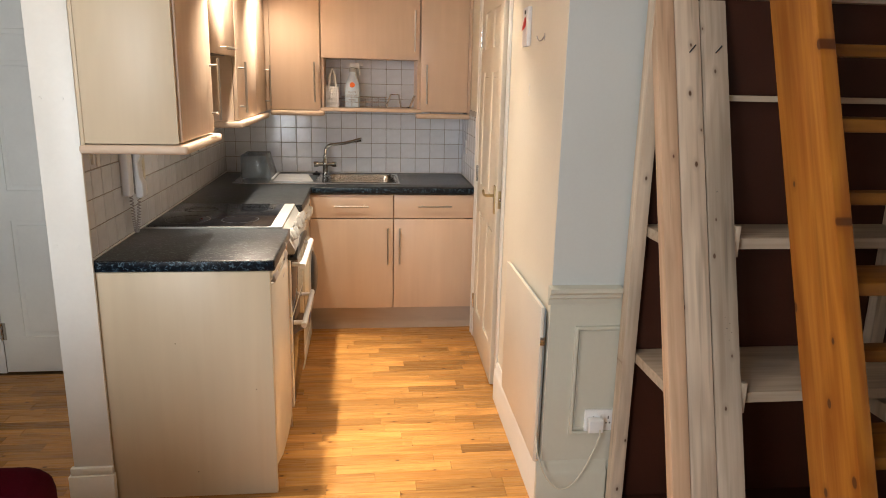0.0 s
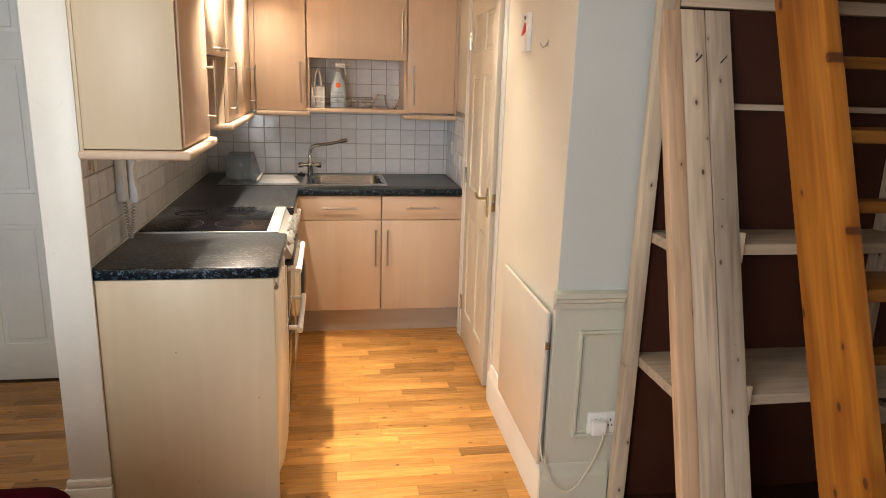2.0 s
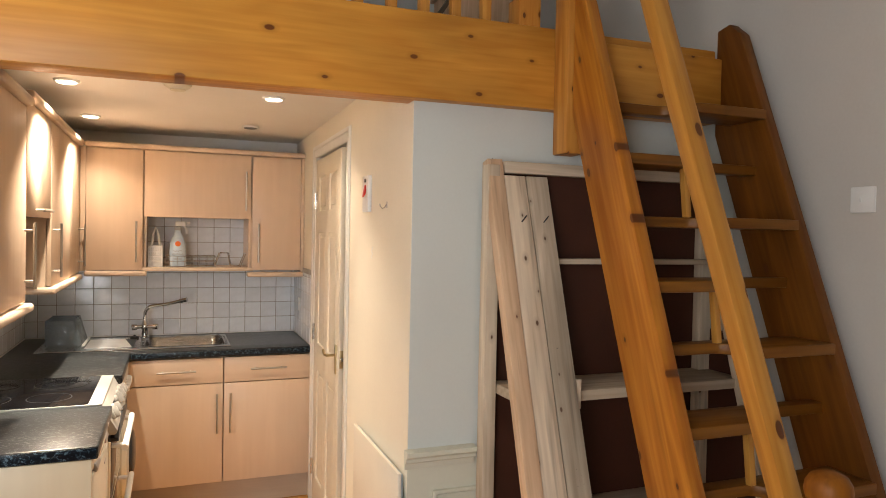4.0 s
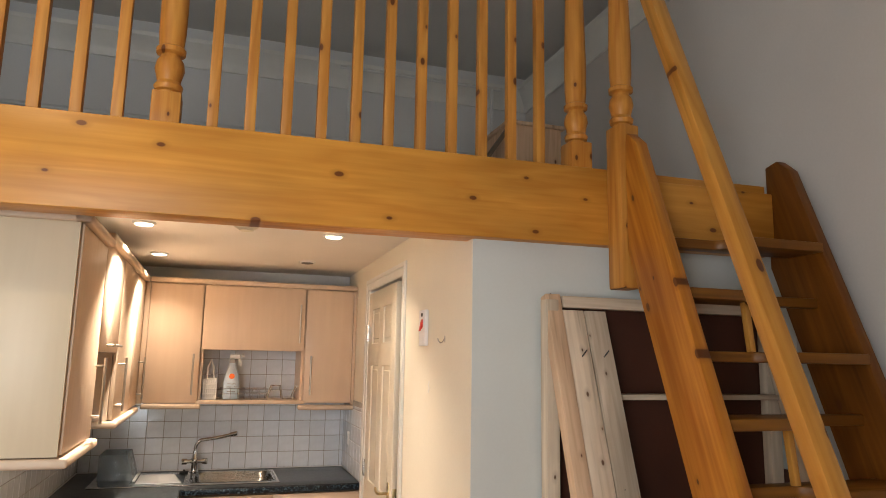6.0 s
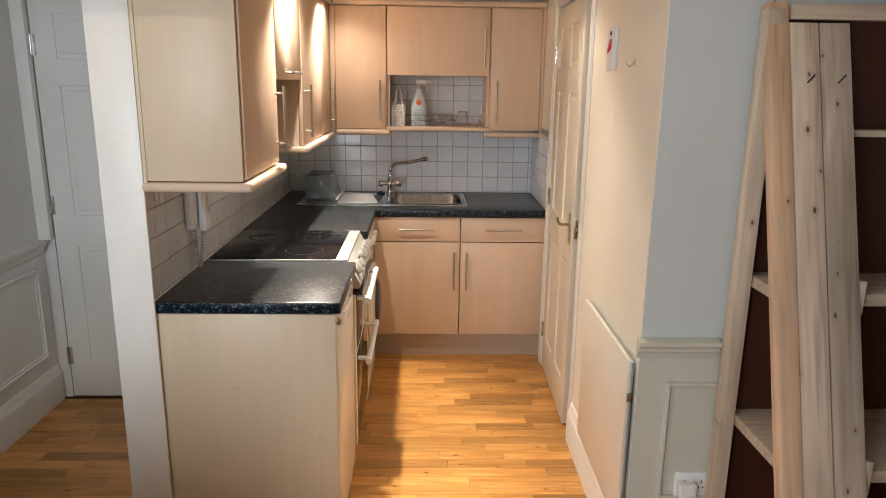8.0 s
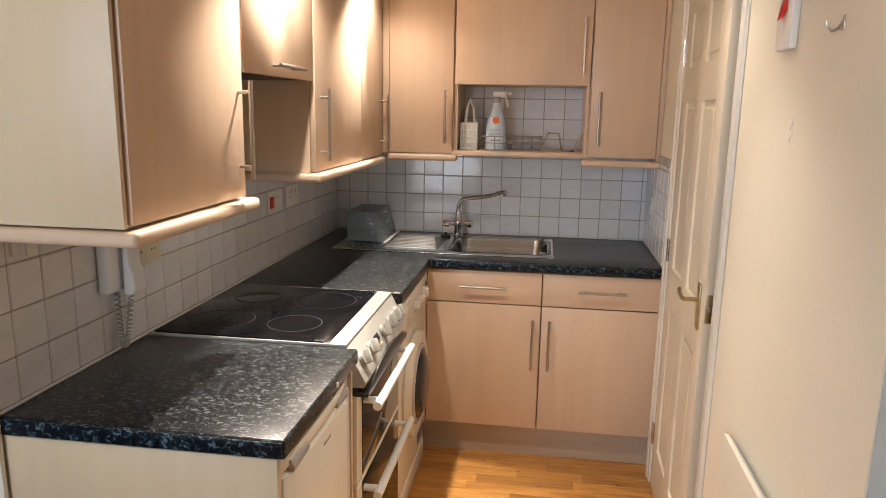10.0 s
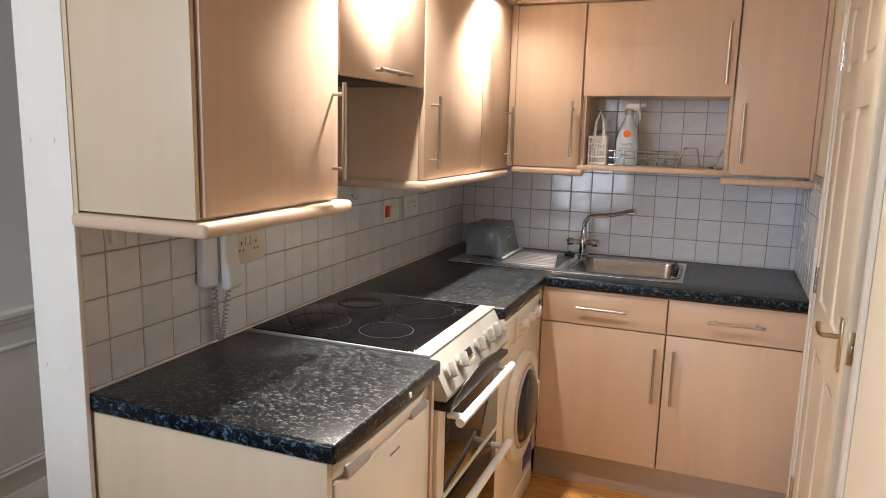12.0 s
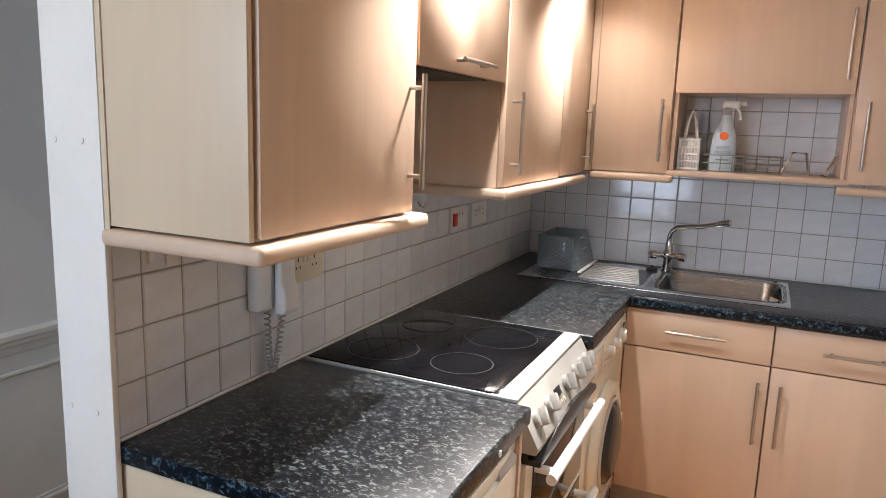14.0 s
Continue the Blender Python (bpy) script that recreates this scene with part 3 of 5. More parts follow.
for pz in (0.955, 1.43, 1.90):
    for px_ in (-0.098, -0.032):
        part("plug", rod((px_, -0.0175, pz), (px_, -0.0195, pz), 0.006, 12), GLOSS_WHITE, bpy.data.objects["trim_column"])
swing(structure("trim_wall_patch", joined(*[box(KX - 0.0012, KX + 0.001, 0.325 + a, 0.335 + a, 1.475 + b, 1.487 + b, 0.0005) for a, b in ((0, 0), (0.012, 0.01), (0.003, 0.022), (0.011, -0.012))]), GLOSS_WHITE, "small patch of bare filler on the cream wall"))

# ---- doors ----
def door_leaf(name, w, h, label, paint):
    """Six-panel door: x from 0 (hinge) to w, thickness along y, standing at z = 0."""
    t = 0.035
    d = thing(name, 0, 0, 0, label, "door", kind="structure")
    sx, mid = 0.105, 0.10
    cols = ((sx, (w - mid) / 2), ((w + mid) / 2, w - sx))
    rows = ((0.20, 0.80), (0.95, 1.56), (1.68, h - 0.10))
    holes = [(c[0], c[1], r[0], r[1]) for c in cols for r in rows]
    part("leaf", joined(slab("y", 0, t, (0, w), (0.008, h), holes, bevel=0.004), box(0.05, w - 0.05, 0.010, t - 0.010, 0.06, h - 0.05, 0)), paint, d)
    for c0, c1, r0, r1 in holes:
        for y0, y1 in ((0.004, 0.0105), (t - 0.0105, t - 0.004)):
            part("panel", box(c0 + 0.022, c1 - 0.022, y0, y1, r0 + 0.022, r1 - 0.022, 0.005, 1), paint, d)
    for z in (0.23, 1.0, 1.74):
        part("hinge", joined(rod((-0.003, -0.004, z - 0.045), (-0.003, -0.004, z + 0.045), 0.006, 10), box(-0.002, 0.018, -0.0015, 0.001, z - 0.045, z + 0.045, 0)), STEEL, d)
    return d, t


door_k, t_leaf = door_leaf("door_1", 0.711, 1.965, "cream white six-panel door standing slightly ajar", DOOR_CREAM)
# lever handle and latch of the kitchen door
for sgn, y0 in ((-1, 0.0), (1, t_leaf)):
    hd = part("handle_plate", box(0.633, 0.671, *sorted((y0, y0 + sgn * 0.006)), 0.885, 1.025, 0.002), BRASS, door_k, "aged brass lever handle plate")
    part("lever", tube([(0.652, y0, 0.975), (0.652, y0 + sgn * 0.045, 0.975), (0.642, y0 + sgn * 0.050, 0.976), (0.60, y0 + sgn * 0.050, 0.979), (0.578, y0 + sgn * 0.048, 0.988)], 0.0068), BRASS, hd)
lp = part("latch_plate", box(0.7105, 0.713, 0.006, 0.029, 0.920, 1.005, 0.0005), BRASS, door_k, "brass latch plate")
part("latch", box(0.713, 0.720, 0.012, 0.023, 0.954, 0.972, 0.001), STEEL, lp)
door_k.matrix_world = SIDE @ Matrix.Translation((1.566, 1.584, 0.0)) @ Matrix.Rotation(radians(-90.9), 4, "Z")
door_h, _ = door_leaf("door_2", 0.74, 1.975, "white six-panel hall door, closed", GLOSS_WHITE)
door_h.matrix_world = Matrix.Translation((-0.918, 1.172, 0.0))


def casing(name, axis, face, sign, u0, u1, top, material, label, w=0.055, d=0.016):
    bm = joined(
        slab(axis, face, face + sign * d, (u0 - w, u1 + w), (0, top + w), [(u0, u1, -1, top)], bevel=0.004),
        slab(axis, face + sign * 0.003, face + sign * (d + 0.005), (u0 - w + 0.003, u1 + w - 0.003), (0.002, top + w - 0.003), [(u0 - w * 0.6, u1 + w * 0.6, -1, top + w * 0.6)], bevel=0.003))
    return structure(name, bm, material, label)


swing(casing("trim_door_kitchen", "x", KX, -1, 0.800, 1.600, 1.985, GLOSS_WHITE, "cream white moulded door casing", w=0.065, d=0.008))
swing(structure("trim_jamb_kitchen", slab("x", KX - 0.002, KX + 0.10, (0.798, 1.602), (0, 1.995), [(0.806, 1.592, -1, 1.983)]), GLOSS_WHITE, "white door lining"))
structure("trim_jamb_hall", box(XL, -0.921, 1.135, 1.179, 0.835, 2.02, 0.002), GLOSS_WHITE, "white door casing beside the hall door")
structure("trim_head_hall", joined(box(XL, -0.118, 1.145, 1.179, 1.978, 2.05, 0.004), box(XL, -0.118, 1.135, 1.178, 2.05, 2.075, 0.006)), GLOSS_WHITE, "white moulded head over the hall door")


# ---- kitchen: worktops and base units ----
def bar_handle(parent, p, axis, length, out, standoff=0.032, r=0.0055):
    """A round bar handle centred at p on a face whose outward direction is out."""
    p, out = Vector(p), Vector(out)
    d = Vector({"x": (1, 0, 0), "y": (0, 1, 0), "z": (0, 0, 1)}[axis])
    bar = p + out * standoff
    bms = [rod(bar - d * length / 2, bar + d * length / 2, r, 12)]
    for s in (-1, 1):
        q = p + d * s * (length / 2 - 0.028)
        bms.append(rod(q, q + out * standoff, r * 0.8, 10))
    return part("handle", joined(*bms), HANDLE, parent, "satin nickel bar handle")


wt = thing("worktop", 0.3, 0.26, 0.86, "dark blue-black granite-effect laminate worktop with worn front edge", "worktop", "kitchen worktops")
part("top", box(0.001, 0.60, -0.004, 0.524, 0.86, 0.90, 0.007, 3), GRANITE, wt)
part("end_strip", box(0.004, 0.594, -0.0055, -0.0038, 0.864, 0.896, 0.0005), GRANITE_END, wt, "bluish laminate end strip")
wt2 = thing("worktop", 0.6, 2.0, 0.86, "L-shaped dark granite-effect laminate worktop around the sink", "worktop", "kitchen worktops")
part("top", slab("z", 0.86, 0.90, (0.001, 1.568), (1.094, 2.338), [(0.60, 2, 0, 1.682), (0.66, 1.10, 1.83, 2.19)], bevel=0.007, segments=3), GRANITE, wt2)
part("front_edge", box(0.606, 1.566, 1.6805, 1.6825, 0.867, 0.893, 0.0005), GRANITE_END, wt2)
part("joint", box(0.5992, 0.6006, 1.690, 2.330, 0.899, 0.9004, 0), DARK_GAP, wt2, "dark joint line between the two boards")
bits = thing("worktop_screw_cap", 0.603, 0.41, 0.87, "tiny pale plastic cap on the worktop edge", "cap")
part("cap", rod((0.5995, 0.33, 0.878), (0.603, 0.33, 0.878), 0.007, 10), WHITE_PLASTIC, bits)

ep = thing("end_panel", 0.3, 0.01, 0, "maple laminate end panel closing the base units, toned for daylight", "panel")
part("panel", box(0.001, 0.582, 0.0, 0.018, 0.0, 0.859, 0.0015), MAPLE_END, ep)
for hx, hz in ((0.25, 0.60), (0.52, 0.42), (0.30, 0.10)):
    part("screw_hole", rod((hx, 0.0005, hz), (hx, -0.0004, hz), 0.0022, 8), DARK_GAP, ep)
ep2 = thing("filler_panel", 0.5, 0.51, 0, "narrow maple upright between freezer and cooker", "panel")
part("panel", box(0.02, 0.585, 0.502, 0.518, 0.0, 0.858, 0.001), MAPLE_TRIM, ep2)

# freezer
fz = thing("freezer", 0.3, 0.26, 0, "cream under-counter freezer with grey handle recesses", "freezer")
part("body", box(0.03, 0.545, 0.026, 0.494, 0.02, 0.845, 0.004), ENAMEL, fz)
fd = part("door", prism([(0.548, 0.026), (0.583, 0.026), (0.594, 0.10), (0.598, 0.26), (0.594, 0.42), (0.583, 0.494), (0.548, 0.494)], "z", 0.10, 0.805, 0.006), ENAMEL, fz)
part("top_trim", prism([(0.548, 0.026), (0.578, 0.026), (0.588, 0.10), (0.592, 0.26), (0.588, 0.42), (0.578, 0.494), (0.548, 0.494)], "z", 0.81, 0.842, 0.006), ENAMEL, fz)
for y0 in (0.06, 0.36):
    part("handle_recess", prism([(0.570, 0.800), (0.5925, 0.800), (0.5945, 0.812), (0.588, 0.828), (0.570, 0.832)], "y", y0, y0 + 0.095, 0.004), SILVER, fz, "silver-grey scooped handle")
part("maker_mark", box(0.5965, 0.5985, 0.235, 0.285, 0.770, 0.776, 0.0003), GREY_INK, fz)
part("kick_plate", box(0.50, 0.55, 0.03, 0.49, 0.02, 0.095, 0.003), ENAMEL, fz)

# cooker
ck = thing("cooker", 0.3, 0.81, 0, "white electric cooker with ceramic hob and two smoked oven doors", "cooker")
C0, C1 = 0.530, 1.088
part("body", box(0.02, 0.555, C0, C1, 0.02, 0.893, 0.003), ENAMEL, ck)
part("hob_trim", slab("z", 0.893, 0.905, (0.012, 0.565), (C0, C1), [(0.02, 0.515, C0 + 0.006, C1 - 0.006)], bevel=0.002), DIMMED_ENAMEL, ck)
hob = part("hob_glass", box(0.016, 0.517, C0 + 0.010, C1 - 0.009, 0.896, 0.9065, 0.001), BLACK_GLASS, ck, "black ceramic hob glass")


def ring(x, y, r, w=0.0035):
    bm = bmesh.new()
    n = 48
    for k in range(n):
        a, b = 2 * math.pi * k / n, 2 * math.pi * (k + 1) / n
        q = [bm.verts.new((x + rr * math.cos(t), y + rr * math.sin(t), 0.9068)) for rr, t in ((r, a), (r + w, a), (r + w, b), (r, b))]
        bm.faces.new(q)
    bmesh.ops.remove_doubles(bm, verts=bm.verts, dist=1e-5)
    ex = bmesh.ops.extrude_face_region(bm, geom=bm.faces[:])
    for v in [g for g in ex["geom"] if isinstance(g, bmesh.types.BMVert)]:
        v.co.z += 0.0004
    return bm


for rx, ry, rr in ((0.37, 0.68, 0.075), (0.38, 0.93, 0.098), (0.15, 0.68, 0.090), (0.15, 0.94, 0.072), (0.475, 0.985, 0.008)):
    part("cooking_zone", ring(rx, ry, rr), RING_GREY, hob, "faint grey printed cooking zone ring")
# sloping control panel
fascia = part("control_panel", prism([(0.50, 0.9045), (0.555, 0.9045), (0.567, 0.895), (0.618, 0.80), (0.612, 0.785), (0.50, 0.785)], "y", C0 + 0.002, C1 - 0.002, 0.003), DIMMED_ENAMEL, ck)
ax_dir = Vector((0.095, 0, 0.051)).normalized()
for ky in (0.585, 0.675, 0.83, 0.92, 0.985, 1.035):
    c = Vector((0.592, ky, 0.848)) + ax_dir * 0.001
    knob = joined(rod(c, c + ax_dir * 0.010, 0.021, 16), rod(c + ax_dir * 0.010, c + ax_dir * 0.012, 0.019, 16))
    kn = part("knob", knob, DIMMED_ENAMEL, ck, "cream control knob")
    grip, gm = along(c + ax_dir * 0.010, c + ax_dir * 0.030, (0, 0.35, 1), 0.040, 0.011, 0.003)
    part("knob_grip", grip, DIMMED_ENAMEL, kn, m=gm)
clk = Vector((0.592, 0.755, 0.852))
cb, cm = along(clk, clk + ax_dir * 0.003, (0, 1, 0), 0.045, 0.022, 0.008)
part("clock", cb, BLACK, ck, "small dark clock display", m=cm)
for k in range(5):
    q = Vector((0.603, 0.735 + k * 0.012, 0.827))
    bb, bmx = along(q, q + ax_dir * 0.003, (0, 1, 0), 0.006, 0.010, 0.001)
    part("button", bb, CREAM_PLASTIC, ck, m=bmx)
part("vent_gap", box(0.55, 0.592, C0 + 0.01, C1 - 0.01, 0.758, 0.786, 0.002), BLACK, ck)


arch = [(C0 + 0.012, 0.756), (C1 - 0.012, 0.756)]
for k in range(13):
    u = 1 - 2 * k / 12
    arch.append(((C0 + C1) / 2 + u * (C1 - C0 - 0.024) / 2, 0.770 + 0.040 * (1 - u * u)))
part("glass_band", prism(arch, "x", 0.560, 0.6215, 0.0015), BLACK, ck, "arched black glass band under the knobs")


def oven_door(z0, z1):
    od = part("oven_door", slab("x", 0.560, 0.592, (C0 + 0.004, C1 - 0.004), (z0, z1), [(C0 + 0.060, C1 - 0.022, z0 + 0.010, z1 - 0.010)], bevel=0.003), ENAMEL, ck)
    part("oven_window", box(0.565, 0.594, C0 + 0.055, C1 - 0.018, z0 + 0.006, z1 - 0.006, 0.002), OVEN_GLASS, od, "smoked glass oven window")
    zz = z1 - 0.032
    part("oven_handle", joined(rod((0.642, C0 + 0.03, zz), (0.642, C1 - 0.03, zz), 0.0125, 16), rod((0.59, C0 + 0.07, zz), (0.642, C0 + 0.07, zz), 0.010, 12), rod((0.59, C1 - 0.07, zz), (0.642, C1 - 0.07, zz), 0.010, 12)), WHITE_PLASTIC, od, "white bar handle")


oven_door(0.50, 0.757)
oven_door(0.08, 0.490)
part("plinth", box(0.48, 0.55, C0 + 0.01, C1 - 0.01, 0.0, 0.075, 0.002), BLACK, ck)

# washing machine
wm = thing("washing_machine", 0.3, 1.38, 0, "white front-loading washing machine with round dark door", "washing machine")
W0, W1 = 1.104, 1.652
part("body", box(0.03, 0.585, W0, W1, 0.01, 0.85, 0.008), ENAMEL, wm)
part("control_panel", box(0.585, 0.595, W0 + 0.004, W1 - 0.004, 0.715, 0.845, 0.004), ENAMEL, wm)
wy, wz = (W0 + W1) / 2, 0.46
rimp = [(0.205, 0.0), (0.212, 0.010), (0.205, 0.028), (0.180, 0.034), (0.160, 0.030), (0.150, 0.015), (0.150, 0.0)]


def lathe_x(profile, x, y, z, seg=40):
    bm = lathe([(r, h) for r, h in profile], 0, 0, seg)
    bmesh.ops.transform(bm, matrix=Matrix.Translation((x, y, z)) @ Matrix.Rotation(radians(90), 4, "Y"), verts=bm.verts)
    return bm


wd = part("porthole_rim", lathe_x(rimp, 0.585, wy, wz), ENAMEL, wm, "wide white porthole rim")
part("porthole_glass", lathe_x([(0.138, 0.020), (0.128, 0.040), (0.105, 0.052), (0.06, 0.060), (0.004, 0.062)], 0.585, wy, wz), DARK_DOOR, wd, "dark convex porthole glass")
part("gasket", lathe_x([(0.156, 0.016), (0.155, 0.032), (0.146, 0.038), (0.137, 0.032), (0.136, 0.016)], 0.585, wy, wz), SILVER, wd, "grey ring around the porthole glass")
part("door_latch", box(0.612, 0.622, wy + 0.165, wy + 0.195, wz - 0.04, wz + 0.04, 0.004), WHITE_PLASTIC, wd)
for ky, kr in ((1.36, 0.017), (1.46, 0.017), (1.555, 0.024)):
    part("dial", joined(rod((0.594, ky, 0.785), (0.612, ky, 0.785), kr, 20), rod((0.612, ky, 0.785), (0.616, ky, 0.785), kr * 0.8, 20)), WHITE_PLASTIC, wm, "white control dial")
part("drawer", box(0.594, 0.599, W0 + 0.02, W0 + 0.16, 0.74, 0.83, 0.003), ENAMEL, wm)
for k in range(6):
    part("print_line", box(0.5948, 0.5958, 1.30 + (k % 2) * 0.05, 1.335 + (k % 2) * 0.05, 0.742 + k * 0.011, 0.745 + k * 0.011, 0), GREY_INK, wm)
part("display", box(0.594, 0.5965, 1.595, 1.63, 0.80, 0.815, 0.001), BLACK, wm)
part("energy_label", box(0.585, 0.5862, 1.50, 1.625, 0.13, 0.26, 0.0003), LABEL_BLUE, wm, "blue printed label")
part("label_stripe", box(0.586, 0.5868, 1.52, 1.60, 0.22, 0.235, 0.0), WHITE_PLASTIC, wm)
part("kick_panel", box(0.56, 0.588, W0 + 0.01, W1 - 0.01, 0.015, 0.10, 0.003), ENAMEL, wm)

cp = thing("corner_post", 0.575, 1.68, 0, "maple corner post between washing machine and sink unit", "panel")
part("post", joined(box(0.565, 0.584, 1.662, 1.715, 0.15, 0.858, 0.001), box(0.30, 0.5655, 1.662, 1.68, 0.0, 0.858, 0.001)), MAPLE_Z, cp)


def base_unit(x0, x1, door_handle_x, label):
    u = thing("base_cabinet", (x0 + x1) / 2, 1.9, 0.15, label, "cabinet", "sink base units")
    body = slab("y", 1.722, 2.32, (x0, x1), (0.15, 0.855), [(x0 + 0.018, x1 - 0.018, 0.168, 0.855)], bevel=0)
    part("body", joined(body, box(x0 + 0.018, x1 - 0.018, 2.30, 2.318, 0.168, 0.60, 0)), MAPLE_Z, u)
    dr = part("drawer_front", box(x0 + 0.002, x1 - 0.002, 1.702, 1.720, 0.712, 0.852, 0.002), MAPLE_X, u)
    bar_handle(dr, ((x0 + x1) / 2, 1.702, 0.785), "x", 0.20, (0, -1, 0))
    do = part("door", box(x0 + 0.002, x1 - 0.002, 1.702, 1.720, 0.152, 0.707, 0.002), MAPLE_Z, u)
    bar_handle(do, (door_handle_x, 1.702, 0.545), "z", 0.22, (0, -1, 0))


base_unit(0.586, 1.078, 1.045, "maple laminate base cabinet with drawer and door")
base_unit(1.080, 1.568, 1.115, "maple laminate base cabinet with drawer and door beside the wall")
pl = thing("plinth", 1.08, 1.76, 0, "greyish maple plinth board under the sink units", "plinth")
part("board", box(0.57, 1.566, 1.755, 1.772, 0.0, 0.149, 0.001), PLINTH, pl)

# ---- sink, tap, dish rack ----
sk = thing("sink", 0.62, 2.0, 0.9, "stainless steel inset sink with ribbed drainer", "sink")
part("deck", slab("z", 0.9005, 0.9065, (0.135, 1.122), (1.775, 2.235), [(0.665, 1.095, 1.835, 2.185)], bevel=0.003), STEEL, sk)


def bowl(x0, x1, y0, y1, z0, z1):
    bm = bmesh.new()
    rows = []
    for inset, z, rad in ((-0.012, z1, 0.075), (0.0, z1 - 0.001, 0.07), (0.008, z1 - 0.012, 0.066), (0.016, z0 + 0.03, 0.06), (0.035, z0 + 0.006, 0.05), (0.07, z0, 0.04)):
        loop = []
        for cx, cy, a0 in ((x1, y1, 0), (x0, y1, 90), (x0, y0, 180), (x1, y0, 270)):
            sx, sy = (1 if cx == x1 else -1), (1 if cy == y1 else -1)
            ox, oy = cx - sx * (inset + rad), cy - sy * (inset + rad)
            for k in range(7):
                t = radians(a0 + 15 * k)
                loop.append(bm.verts.new((ox + rad * math.cos(t), oy + rad * math.sin(t), z)))
        rows.append(loop)
    n = len(rows[0])
    for a, b in zip(rows, rows[1:]):
        for k in range(n):
            bm.faces.new((a[k], a[(k + 1) % n], b[(k + 1) % n], b[k]))
    bm.faces.new(rows[-1])
    bmesh.ops.solidify(bm, geom=bm.faces[:], thickness=0.0012)
    return bm


part("bowl", bowl(0.66, 1.10, 1.83, 2.19, 0.755, 0.9085), STEEL, sk, "deep brushed steel bowl")
part("drain", lathe([(0.040, 0.7565), (0.040, 0.759), (0.025, 0.7585), (0.004, 0.757)], 0.88, 2.01, 24), CHROME, sk)
# Added sheet on the deck; paints the dim reflections between the ribs.
part("drainer_tray", slab("z", 0.9066, 0.9074, (0.345, 0.612), (1.832, 2.150), []), DARK_STEEL, sk, "thin dark sheet painting the dim gaps between bright ribs")
for k in range(9):
    yy = 1.845 + k * 0.035
    part("rib", box(0.365, 0.60 - k * 0.006, yy, yy + 0.015, 0.905, 0.913, 0.0034), RIB_STEEL, sk)
for p in ((1.075, 2.212), (0.16, 2.212)):
    part("corner_stud", rod((p[0], p[1], 0.906), (p[0], p[1], 0.909), 0.008, 10), BLACK, sk)
plug = thing("sink_plug", 0.585, 2.16, 0.909, "small black rubber sink plug on the drainer", "plug")
part("plug", lathe([(0.024, 0.9065), (0.026, 0.913), (0.021, 0.920), (0.007, 0.922), (0.006, 0.930), (0.002, 0.931)], 0.60, 2.165, 18), BLACK, plug)

tp = thing("tap", 0.64, 2.205, 0.906, "chrome mixer tap with a swan-neck spout", "tap")
tx, ty = 0.655, 2.208
part("base", lathe([(0.026, 0.906), (0.026, 0.912), (0.020, 0.918), (0.017, 0.955), (0.021, 0.962), (0.021, 0.985), (0.015, 0.995), (0.013, 1.03)], tx, ty, 20), CHROME, tp)
sp = [(tx, ty, 1.00), (tx, ty, 1.045)]
for k in range(9):
    a = radians(180 - 72 * k / 8)
    sp.append((tx + 0.05 + 0.05 * math.cos(a) * 1.0, ty - 0.02 * k / 8, 1.045 + 0.055 * math.sin(a)))
sp += [(tx + 0.13, ty - 0.045, 1.112), (tx + 0.205, ty - 0.075, 1.132)]
part("spout", tube(sp, 0.0105, 12), CHROME, tp)
part("nozzle", rod((tx + 0.195, ty - 0.071, 1.130), (tx + 0.235, ty - 0.087, 1.140), 0.0135, 14), CHROME, tp)
for s in (-1, 1):
    c = Vector((tx + s * 0.045, ty - 0.012, 0.972))
    part("valve", rod((tx, ty, 0.972), c, 0.012, 12), CHROME, tp)
    part("lever", joined(rod(c, c + Vector((s * 0.028, -0.006, 0.0)), 0.018, 14), rod(c + Vector((s * 0.015, -0.01, 0.004)), c + Vector((s * 0.022, -0.060, 0.014)), 0.005, 8)), CHROME, tp)

dk = thing("dish_rack", 0.25, 2.13, 0.906, "smoky clear plastic dish cover leaning over the drainer", "dish rack")


def open_shell(x0, x1, y0, y1, z0, z1, t, lean):
    """Thin-walled open box whose far side leans inwards."""
    bm = joined(box(x0, x1, y0, y0 + t, z0, z1, 0.001), box(x0, x1, y1 - t, y1, z0, z1, 0.001), box(x0, x0 + t, y0 + t, y1 - t, z0, z1, 0.001),
                box(x1 - t, x1, y0 + t, y1 - t, z0, z1, 0.001), box(x0, x1, y0 + t, y1 - t, z0 - t, z0, 0.001))
    for v in bm.verts:
        v.co.x += (v.co.z - z0) * lean * (v.co.x - x0) / (x1 - x0)
    return bm


cover = part("cover", open_shell(0.165, 0.345, 1.935, 2.205, 0.914, 1.050, 0.003, -0.28), SMOKED, dk)
cover.visible_shadow = False
part("lip", box(0.346, 0.361, 1.905, 2.215, 0.911, 0.919, 0.002), WHITE_PLASTIC, dk, "white rim of the cover")
for z in (0.985, 1.030):
    part("grip_edge", box(0.345 - (z - 0.914) * 0.28, 0.348 - (z - 0.914) * 0.28, 2.05, 2.11, z, z + 0.004, 0.001), CORD, dk)


# ---- kitchen: wall units ----
def door_x(parent, y0, y1, z0, z1, handle_y, hz, length=0.22, horizontal=False, name="door"):
    d = part(name, box(0.302, 0.320, y0, y1, z0, z1, 0.002), MAPLE_Z, parent)
    bar_handle(d, (0.320, handle_y, hz), "y" if horizontal else "z", length, (1, 0, 0))
    return d


